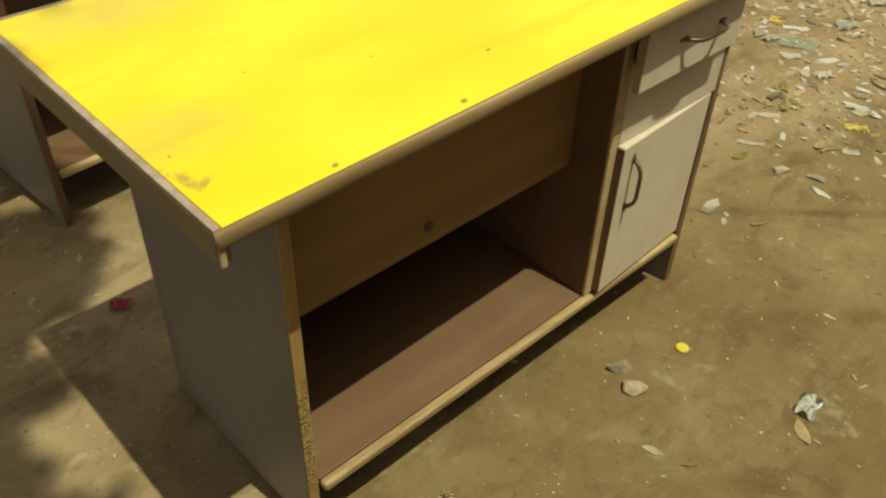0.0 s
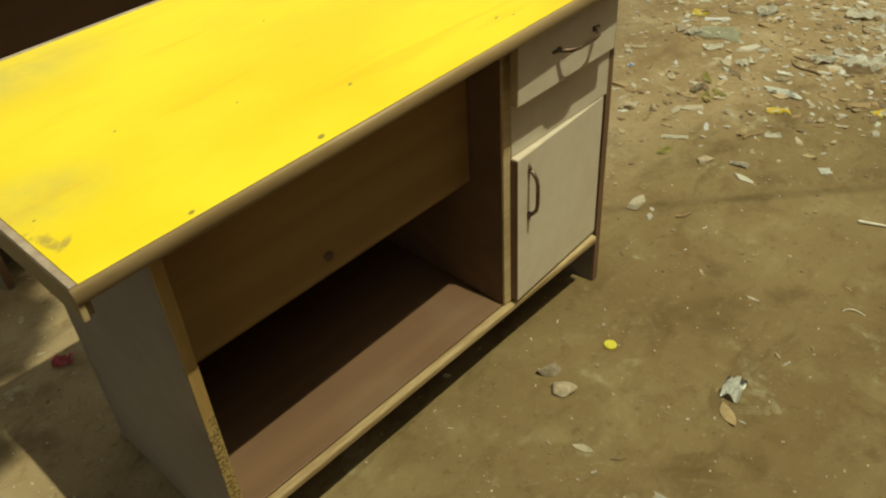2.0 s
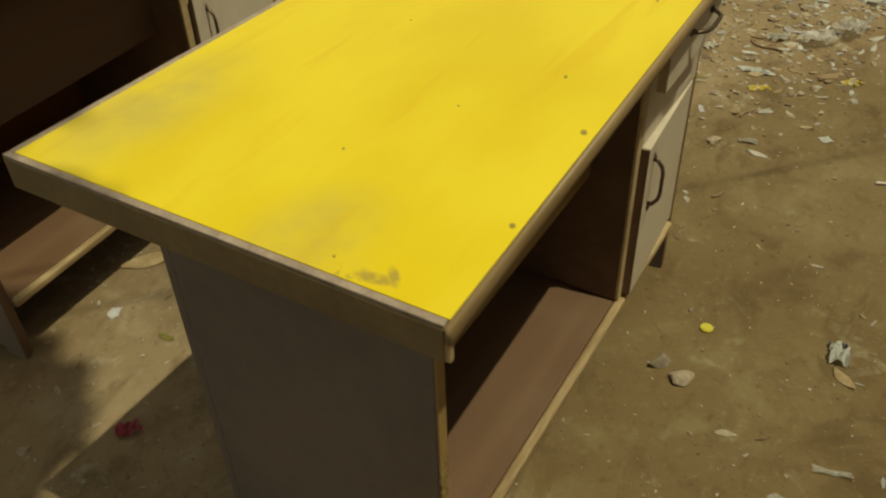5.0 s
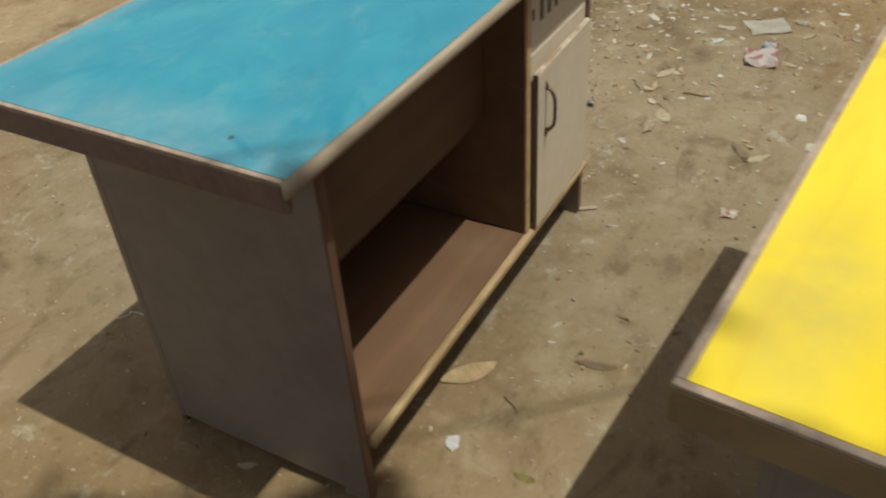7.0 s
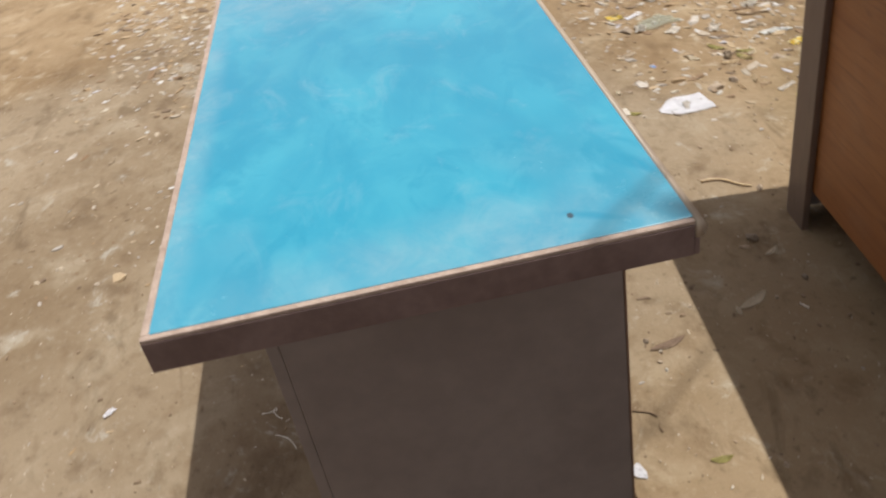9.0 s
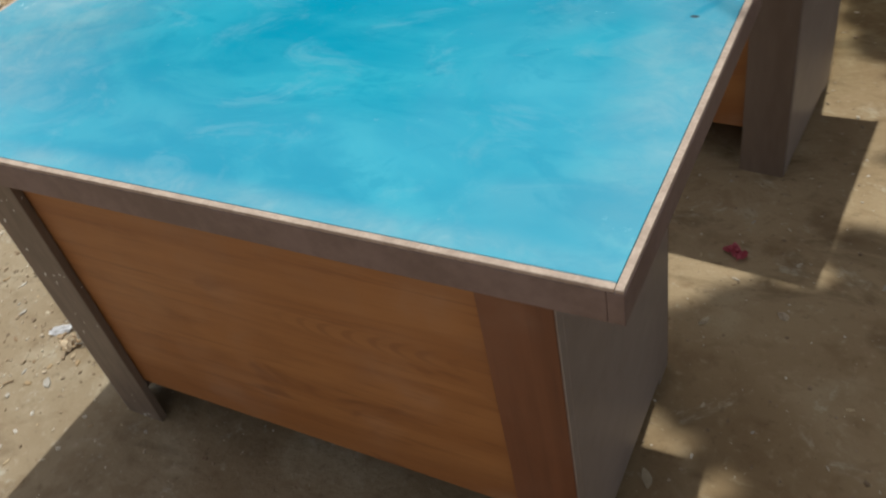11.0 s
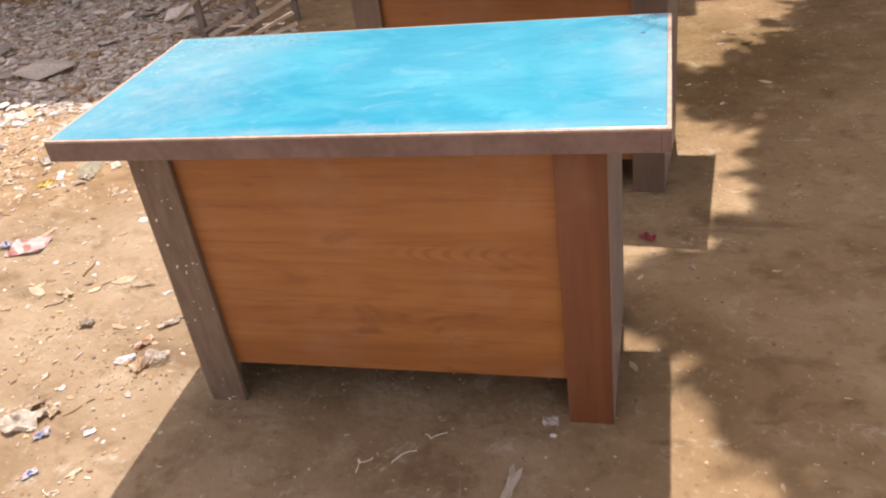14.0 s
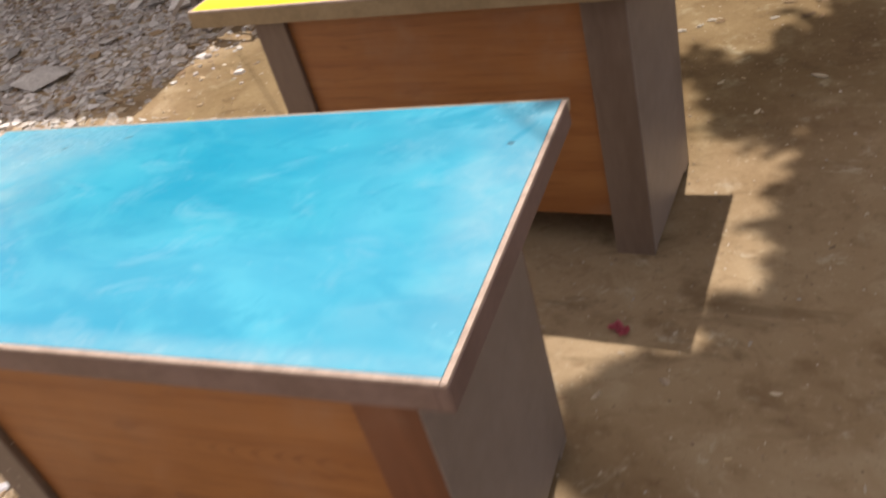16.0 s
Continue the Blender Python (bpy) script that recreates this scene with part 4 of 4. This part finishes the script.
leaf(0.836, -0.515, 0.045, -60, LEAF_PALE, "pale leaf in the desk's shade", 0.3)
stone(0.719, -0.540, 0.026, 0, 0.5)
twig(0.626, -0.492, 0.022, 30, 0.003, 0.02, PAPER, "short white paper stick", "paper_stick")
scrap(1.920, -0.613, 0.026, 0.020, 0, BLUE_PRINT, "tiny blue wrapper on dirt", "wrapper", 0.004, 0.1, "wrapper")
leaf(1.777, -0.445, 0.034, 10, LEAF_PALE)
scrap(2.399, -0.629, 0.055, 0.060, 10, YELLOW_CARD, "small yellow printed card", "card", 0.003, 0.1, "card")
scrap(1.909, -0.073, 0.030, 0.008, 60, PAPER, "thin torn paper strip", crumple=0.002)
twig(1.822, -0.044, 0.085, -80, 0.003)
leaf(1.932, 0.087, 0.085, -10, LEAF_PALE, "pale yellow leaf lying on dirt", 0.4, 0.2)
leaf(1.941, 0.066, 0.060, 70, LEAF_PALE, "pale yellow leaf lying on dirt", 0.4, 0.2)
scrap(1.470, 0.073, 0.030, 0.012, 60, WHITE, "narrow white paper scrap on dirt", crumple=0.003)
leaf(1.829, -0.263, 0.035, 30, None, "small brown leaf on dirt", 0.5)
scrap(2.475, -0.236, 0.060, 0.022, 70, PAPER, "folded pale paper strip", crumple=0.008)
scrap(2.355, -0.001, 0.070, 0.025, 80, PAPER, "flat pale paper strip on dirt", crumple=0.004)
scrap(2.132, -0.258, 0.060, 0.028, 80, CARD, "flat tan leaf-like scrap", crumple=0.004, ragged=0.4)
scrap(1.748, -1.149, 0.050, 0.026, -60, PAPER, "small torn paper on dirt", crumple=0.004)
twig(1.720, -1.104, 0.070, -20, 0.0035, 0.08)
scrap(2.117, -0.913, 0.065, 0.040, -30, PAPER, "torn grey paper among leaves", crumple=0.010, ragged=0.4)
scrap(2.379, -0.698, 0.085, 0.024, -62, WHITE, "white paper strip beside film", crumple=0.004, ragged=0.1)
scrap(2.238, -0.677, 0.070, 0.045, -20, PAPER, "pale crumpled paper among leaves", crumple=0.012, ragged=0.3)
stone(2.247, -0.631, 0.085, 10, 0.3, "flat dark stone among leaves")
scrap(2.042, -0.562, 0.080, 0.026, -66, CARD, "faded tan paper strip", crumple=0.003)
scrap(2.529, -0.823, 0.085, 0.060, -40, PAPER, "crumpled pale paper among rubbish", crumple=0.014, ragged=0.3)
scrap(2.79, -0.83, 0.070, 0.040, -50, PAPER, "torn pale paper among rubbish", crumple=0.012, ragged=0.3)
scrap(2.959, -0.876, 0.045, 0.035, -50, BLUE_PRINT, "blue-grey wrapper among rubbish", "wrapper", 0.012, 0.3, "wrapper")
scrap(2.88, -0.96, 0.060, 0.045, -20, PAPER, "torn pale paper among rubbish", crumple=0.012, ragged=0.3)
scrap(2.262, -1.116, 0.090, 0.055, -50, PAPER, "crumpled pale paper among rubbish", crumple=0.014, ragged=0.4)
scrap(2.076, -1.048, 0.050, 0.032, -70, CARD, "grey-tan scrap beside printed paper", crumple=0.004)
twig(2.177, -1.078, 0.120, 60, 0.004, 0.12, None, "curved dark twig among rubbish")
leaf(1.917, -0.759, 0.050, 20, LEAF_PALE, "pale leaf on dirt", 0.5)
leaf(1.967, -0.859, 0.075, 40, LEAF_GREEN, "green-brown leaf on dirt", 0.35)
leaf(1.831, -0.850, 0.065, 100, None, "curled brown leaf on dirt", 0.4)
leaf(1.879, -0.937, 0.060, -30, LEAF_PALE, "curled pale leaf on dirt", 0.4)
# behind the blue desk
scrap(0.771, 1.066, 0.040, 0.020, -50, WHITE, "small white paper fleck", crumple=0.004, ragged=0.5)
scrap(0.823, 1.444, 0.085, 0.050, -50, MARKED_PAPER, "printed paper scrap on dirt", crumple=0.006)
stone(1.728, 1.813, 0.065, 0, 0.5, "dark stone on dirt")
leaf(1.265, 1.726, 0.100, -70, LEAF_PALE, "thin pale leaf on dirt", 0.16, 0.1)
scrap(0.317, 0.742, 0.165, 0.030, -96, FILM, "wrinkled clear plastic strip in the shade", "plastic", 0.010, 0.35, "plastic_strip")
string(0.295, 0.833, 0.05, -60, "frayed clear plastic thread", 1.4)
scrap(1.412, 0.318, 0.065, 0.028, -130, ORANGE_PRINT, "orange and white foil wrapper", "wrapper", 0.012, 0.3, "wrapper")
scrap(1.433, 0.387, 0.062, 0.024, -150, WHITE, "folded white paper strip on dirt", crumple=0.008)
scrap(1.334, 0.382, 0.080, 0.060, 20, FILM, "crumpled clear plastic bag", "plastic", 0.022, 0.4, "plastic_film")
scrap(1.370, 0.412, 0.060, 0.050, 60, CARD, "crumpled tan paper on dirt", crumple=0.018, ragged=0.4)
scrap(1.573, 0.645, 0.120, 0.085, 10, PAPER, "crumpled grey paper heap", crumple=0.020, ragged=0.4)
scrap(1.600, 0.591, 0.110, 0.060, 60, CARD, "crumpled tan paper sheet", crumple=0.016, ragged=0.4)
scrap(1.531, 0.591, 0.090, 0.040, -30, CARD, "torn tan paper sheet", crumple=0.012, ragged=0.4)
twig(1.457, 0.576, 0.085, 50, 0.002)
twig(1.351, 0.189, 0.090, 25, 0.0035, 0.03, GREY_WOOD, "pale split stick by the desk")
twig(1.826, 0.151, 0.060, 40, 0.002)
twig(1.718, 0.042, 0.050, 60, 0.002)
scrap(1.497, 0.677, 0.045, 0.035, 30, BLUE_PRINT, "blue and red printed wrapper", "wrapper", 0.010, 0.2, "wrapper")
scrap(1.371, 0.658, 0.034, 0.022, 40, WHITE, "small white paper fleck", crumple=0.004, ragged=0.3)
scrap(1.444, 0.802, 0.046, 0.026, 50, BLUE_PRINT, "small blue wrapper on dirt", "wrapper", 0.006, 0.3, "wrapper")
string(1.350, 0.848, 0.040, 0, "pale ring of plastic strip", 2.0)
stone(0.982, 0.848, 0.018, 0, 0.7, "small white pebble on dirt")
string(0.656, 0.685, 0.046, 60, "knotted pale string end", 1.8)
string(0.562, 0.661, 0.052, 40, "pale string end on dirt", 0.6)
string(0.511, 0.582, 0.060, 10, "pale string end on dirt", 0.7)
scrap(0.242, 0.562, 0.016, 0.012, 0, WHITE, "tiny white paper fleck", crumple=0.002)
scrap(0.253, 0.521, 0.046, 0.034, 0, FILM, "clear plastic shred by the desk leg", "plastic", 0.008, 0.3, "plastic_strip")
leaf(0.079, 0.315, 0.040, -70, LEAF_PALE, "pale leaf beside the end panel", 0.4, 0.2)
scrap(1.814, 0.095, 0.075, 0.040, -30, CARD, "torn tan cardboard scrap", crumple=0.008, ragged=0.5)
scrap(1.583, 0.031, 0.088, 0.030, -170, CARD, "flat tan cardboard strip", crumple=0.006, ragged=0.3)
scrap(1.382, 0.226, 0.075, 0.028, -140, PAPER, "bent pale paper strip", crumple=0.010, ragged=0.3)
scrap(1.648, 0.243, 0.060, 0.040, 20, PAPER, "crumpled pale paper on dirt", crumple=0.014, ragged=0.5)
# the dim side of the yard
scrap(0.055, -0.266, 0.050, 0.034, -40, PINK, "crumpled pink plastic scrap in shade", "plastic", 0.012, 0.35, "plastic_scrap")
stone(-0.069, -0.116, 0.040, -30, 0.4, "small dusty stone flake")
leaf(0.074, -0.063, 0.030, 70, LEAF_PALE)
stone(0.242, -0.263, 0.022, 0, 0.4, "pale stone fleck in shade")
leaf(-0.367, -1.418, 0.058, -30, LEAF_PALE)
leaf(-0.196, -1.224, 0.034, 50, LEAF_PALE)
leaf(-0.287, -0.110, 0.026, 0, LEAF_PALE)
leaf(-0.076, -1.420, 0.032, 60, LEAF_PALE)
for x, y, w, r in ((-0.009, -1.894, 0.040, 0), (-0.223, -1.871, 0.036, 40), (0.100, -1.823, 0.05, 10), (0.031, -1.851, 0.03, 60)):
    scrap(x, y, w, w * 0.5, r, PAPER, "pale paper fleck on dirt", crumple=0.004, ragged=0.4)
for x, y, w, r in ((-0.270, -1.992, 0.050, 0), (-0.333, -1.866, 0.060, 30), (-0.387, -1.984, 0.072, -15), (-0.609, -2.077, 0.055, 10), (-0.039, -1.879, 0.04, 40), (-0.376, -1.848, 0.04, 80)):
    leaf(x, y, w, r, TWIG, "dark curled dead leaf", 0.4, 0.5)


# small low stool at the far edge of the yard, in the shed's shade
stool = holder("stool", pose(-0.068, -2.620, ground_z(-0.068, -2.620)), "tiny pale wooden stool in shade", "stool")
part("seat", box(-0.065, 0.065, -0.04, 0.04, 0.062, 0.076, 0.002), GREY_WOOD, stool)
for x in (-0.052, 0.052):
    for y in (-0.03, 0.03):
        part("leg", box(x - 0.006, x + 0.006, y - 0.006, y + 0.006, 0, 0.0618, 0.001), GREY_WOOD, stool)

# broken timber rack leaning beside the rubble
rack = holder("timber_rack", pose(2.31, -2.25, ground_z(2.31, -2.25) - 0.01), "broken grey timber rack beside rubble", "rack")
for x, y, high in ((0.17, 0.0, 0.62), (-0.15, -0.02, 0.40), (0.05, -0.36, 0.55), (-0.24, -0.34, 0.36)):
    part("upright", box(x - 0.019, x + 0.019, y - 0.016, y + 0.016, 0, high, 0.003), OLD_WOOD, rack, "dark upright")
part("rail", box(-0.30, 0.26, -0.050, -0.022, 0.055, 0.085, 0.003), OLD_WOOD, rack, "dark lower rail")
SLATS = ((0.15, 0.07, -0.16, 0.24, 0.04, 0.010), (0.11, 0.05, -0.12, 0.16, 0.06, 0.012), (0.05, 0.02, -0.14, 0.10, 0.08, 0.009), (-0.06, 0.12, -0.36, 0.30, -0.02, 0.010), (-0.10, 0.08, -0.38, 0.21, 0.01, 0.012),
         (-0.12, 0.03, -0.40, 0.15, 0.05, 0.009), (-0.15, 0.01, -0.42, 0.10, 0.08, 0.010), (0.20, 0.16, -0.10, 0.33, -0.08, 0.009), (0.31, 0.13, 0.12, 0.27, 0.03, 0.010))
for k, (x0, z0, x1, z1, y, half) in enumerate(SLATS):
    bm = box(-0.5, 0.5, -0.005, 0.005, -half, half, 0)
    way = Vector((x1 - x0, 0.02 * (k % 3) - 0.02, z1 - z0))
    m = Matrix.Translation(((x0 + x1) / 2, y, (z0 + z1) / 2 + 0.015)) @ Matrix.Rotation(-math.atan2(way.z, way.x), 4, "Y") @ Matrix.Rotation(0.25 * (k % 3 - 1), 4, "X") @ Matrix.Diagonal((way.length, 1, 1, 1))
    bmesh.ops.transform(bm, matrix=m, verts=bm.verts[:])
    part("slat", bm, OLD_WOOD if k in (0, 7) else GREY_WOOD, rack, "dark slat" if k in (0, 7) else "pale split slat")
bm = sheet_mesh(0.16, 0.12, 0.006, 9.0, 0.15)
bmesh.ops.transform(bm, matrix=Matrix.Translation((-0.01, 0.03, 0.30)) @ Matrix.Rotation(1.1, 4, "X"), verts=bm.verts[:])
part("board", bm, PAPER, rack, "pale board scrap")


# ---- rubble beyond the desks: picked stones, then what nobody could count ----
def heap_keep(x, y):
    """How thickly the heap lies at x, y: a ragged oval."""
    v = 1.1 - ((x - 3.45) / 1.35) ** 2 - ((y + 2.23) / 0.95) ** 2 + 0.6 * noise.noise((x * 1.9, y * 1.9, 3))
    return max(0.02, min(1.0, v * 1.8))


def rubble():
    rng = random.Random(11)
    heap = holder("rubble_heap", pose(0, 0, 0), "grey heap of broken slate and rubbish", "rubble")
    shapes = []
    for k in range(8):
        bm = stone_mesh(1.0, rng.uniform(0.5, 0.85), rng.uniform(0.22, 0.42), 40 + k, 0.5)
        shapes.append(mesh_of("rock", bm, RUBBLE))
    n = 0
    while n < 290:
        x, y = rng.uniform(2.0, 4.7), rng.uniform(-3.2, -1.2)
        if heap_keep(x, y) < 0.25 or rng.random() > heap_keep(x, y):
            continue
        w = rng.choice((0.04, 0.05, 0.06, 0.08, 0.10, 0.15)) * rng.uniform(0.8, 1.25)
        ob = new("rock", shapes[n % 8])
        ob.parent = heap
        ob.matrix_local = Matrix.Translation((x, y, ground_z(x, y) + 0.10 * w)) @ Euler((rng.uniform(-0.25, 0.25), rng.uniform(-0.25, 0.25), rng.uniform(0, 6.3))).to_matrix().to_4x4() @ Matrix.Scale(w, 4)
        n += 1
    heap_big = new("rock", shapes[2])
    heap_big.parent = heap
    heap_big.matrix_local = pose(3.185, -1.79, ground_z(3.185, -1.79) + 0.03, 4, -6, 20) @ Matrix.Scale(0.46, 4)
    heap_big = new("rock", shapes[5])
    heap_big.parent = heap
    heap_big.matrix_local = pose(2.76, -2.55, ground_z(2.76, -2.55) + 0.03, -8, 5, 60) @ Matrix.Scale(0.42, 4)


rubble()


def island_material(name, colours, rough, soil=0.45):
    """One material whose loose pieces each take one of the colours."""
    n = Nodes(name, rough)
    rnd = n.add("ShaderNodeNewGeometry").outputs["Random Per Island"]
    ramp = n.add("ShaderNodeValToRGB")
    ramp.color_ramp.interpolation = "CONSTANT"
    n.set(ramp, "Fac", rnd)
    while len(ramp.color_ramp.elements) < len(colours):
        ramp.color_ramp.elements.new(0.5)
    for k, colour in enumerate(colours):
        ramp.color_ramp.elements[k].position = k / len(colours)
        ramp.color_ramp.elements[k].color = (*colour, 1)
    grain = n.noise(120, 4, 0.7)
    return n.done(n.mix(n.ramp(grain, 0.3, 0.7, 0.0, soil), ramp.outputs[0], (0.20, 0.14, 0.09)), grain, 0.3, 0.001)


PEBBLES = island_material("mixed_pebbles", [(0.22, 0.15, 0.09), (0.30, 0.22, 0.14), (0.40, 0.32, 0.23), (0.16, 0.105, 0.06), (0.50, 0.43, 0.34), (0.26, 0.18, 0.11)], 0.9)
CHIPS = island_material("mixed_scraps", [(0.30, 0.20, 0.10), (0.42, 0.31, 0.18), (0.20, 0.12, 0.06), (0.40, 0.335, 0.255), (0.34, 0.26, 0.16), (0.49, 0.44, 0.38), (0.13, 0.085, 0.05), (0.46, 0.38, 0.27), (0.34, 0.31, 0.27)], 0.85)


def scatter(name, label, material, total, seed, place, sizes, flat, thick):
    rng = random.Random(seed)
    verts, faces = [], []
    for _ in range(total):
        x, y = place(rng)
        s = rng.uniform(*sizes) * (1.0 if rng.random() < 0.85 else 1.7)
        long = rng.uniform(1.0, flat)
        a = rng.uniform(0, 6.3)
        tip, lean = rng.uniform(-0.35, 0.35), rng.uniform(-0.35, 0.35)
        c, sn, z, n = math.cos(a), math.sin(a), ground_z(x, y), len(verts)
        sides = 5
        for level in (-0.2, thick):
            for k in range(sides):
                b = 2 * math.pi * k / sides
                r = rng.uniform(0.55, 1.25) * (1 if level < 0 else 0.85)
                u, v = r * math.cos(b) * s * long / 2, r * math.sin(b) * s / 2
                verts.append((x + c * u - sn * v, y + sn * u + c * v, z + level * s + max(0, tip * u + lean * v) + (0.0 if level < 0 else 0.0006)))
        faces.append(tuple(range(n + sides, n + 2 * sides)))
        faces += [(n + k, n + (k + 1) % sides, n + sides + (k + 1) % sides, n + sides + k) for k in range(sides)]
    data = bpy.data.meshes.new(name)
    data.from_pydata(verts, [], faces)
    data.materials.append(material)
    return tagged(new(name, data), label, name.replace("_", " "), kind="stuff")


def anywhere(rng):
    return rng.uniform(-0.9, 3.2), rng.uniform(-2.6, 2.2)


def dumped(rng):
    """Thick towards the far right of the yard, thin near the desks."""
    while True:
        x, y = rng.uniform(1.2, 4.6), rng.uniform(-3.0, 1.6)
        keep = min(1.0, max(0.03, (x - 1.45 - 0.35 * max(0, y + 0.2)) / 1.3)) * (1.0 if y < -0.5 else 0.12 if y < 0.15 else 0.45)
        keep *= 0.35 + 1.3 * max(0, 0.5 + noise.noise((x * 1.6, y * 1.6, 9)))
        if y < -1.38 and x < 2.5:
            keep *= 0.1
        if rng.random() < keep:
            return x, y


def by_blue(rng):
    return 1.25 + abs(rng.gauss(0, 0.45)), rng.gauss(0.45, 0.40)


scatter("pebbles", "tiny pebbles and grit over the dirt", PEBBLES, 6000, 1, anywhere, (0.0018, 0.006), 1.8, 0.3)
scatter("chaff", "small wood chips and leaf bits over dirt", CHIPS, 1100, 2, anywhere, (0.003, 0.007), 4.0, 0.12)
scatter("scraps", "dense mixed paper, leaf and wood scraps", CHIPS, 5600, 3, dumped, (0.007, 0.027), 2.6, 0.06)
PALE_BITS = island_material("pale_scraps", [(0.47, 0.45, 0.40), (0.40, 0.36, 0.30), (0.56, 0.54, 0.51), (0.34, 0.29, 0.22), (0.45, 0.43, 0.45), (0.28, 0.21, 0.14), (0.48, 0.42, 0.32)], 0.8, 0.3)
scatter("paper_bits", "small pale paper and plastic bits over dirt", PALE_BITS, 2800, 12, dumped, (0.006, 0.024), 2.6, 0.03)
scatter("grit", "coarse stone chips among rubbish", PEBBLES, 3200, 4, dumped, (0.004, 0.014), 1.8, 0.2)
scatter("crumbs", "broken paper and plaster crumbs", CHIPS, 240, 5, by_blue, (0.005, 0.016), 2.2, 0.12)


SLATE = island_material("slate_chips", [(0.44, 0.41, 0.38), (0.55, 0.52, 0.48), (0.34, 0.30, 0.27), (0.66, 0.62, 0.58), (0.48, 0.42, 0.36)], 0.9)


def on_heap(rng):
    while True:
        x, y = rng.uniform(1.9, 5.0), rng.uniform(-3.4, -1.1)
        if rng.random() < heap_keep(x, y):
            return x, y


scatter("slate_chips", "thin broken slate chips over the heap", SLATE, 5600, 6, on_heap, (0.010, 0.038), 2.0, 0.14)
scatter("clods", "loose dirt crumbs beside the rubbish", PEBBLES, 170, 7, lambda rng: (rng.gauss(1.42, 0.10), rng.gauss(0.44, 0.06)) if rng.random() < 0.6 else (rng.gauss(1.72, 0.07), rng.gauss(0.28, 0.05)), (0.003, 0.008), 1.5, 0.25)
scatter("heap_scraps", "faded paper and leaf scraps on rubble", CHIPS, 1300, 8, on_heap, (0.014, 0.045), 2.4, 0.06)


# ---- an unseen cable whose thin shadow crosses the yard, slung between two added poles out of sight ----
def utility_pole(x, y, top):
    p = holder("utility_pole", pose(x, y, 0), "unseen wooden pole added to carry a cable", "pole", "poles of the cable")
    part("pole", tube([(0, 0, -0.05), (0, 0, top / 2), (0, 0, top + 0.25)], 0.07, 10, None, 0.05), OLD_WOOD, p, "", True)
    part("crossarm", box(-0.35, 0.35, -0.105, -0.055, top - 0.1, top - 0.02, 0.004), OLD_WOOD, p, "short wooden crossarm")


utility_pole(2.70, -3.90, 4.0)
utility_pole(-3.20, 2.74, 4.0)
thing("cable", tube([(2.70 - 5.90 * k / 16, -3.90 + 6.64 * k / 16, 4.0 - 0.18 * math.sin(math.pi * k / 16)) for k in range(17)], 0.0042, 8), DOOR_EDGE, pose(0, 0, 0), "thin dark overhead cable between poles", "cable")
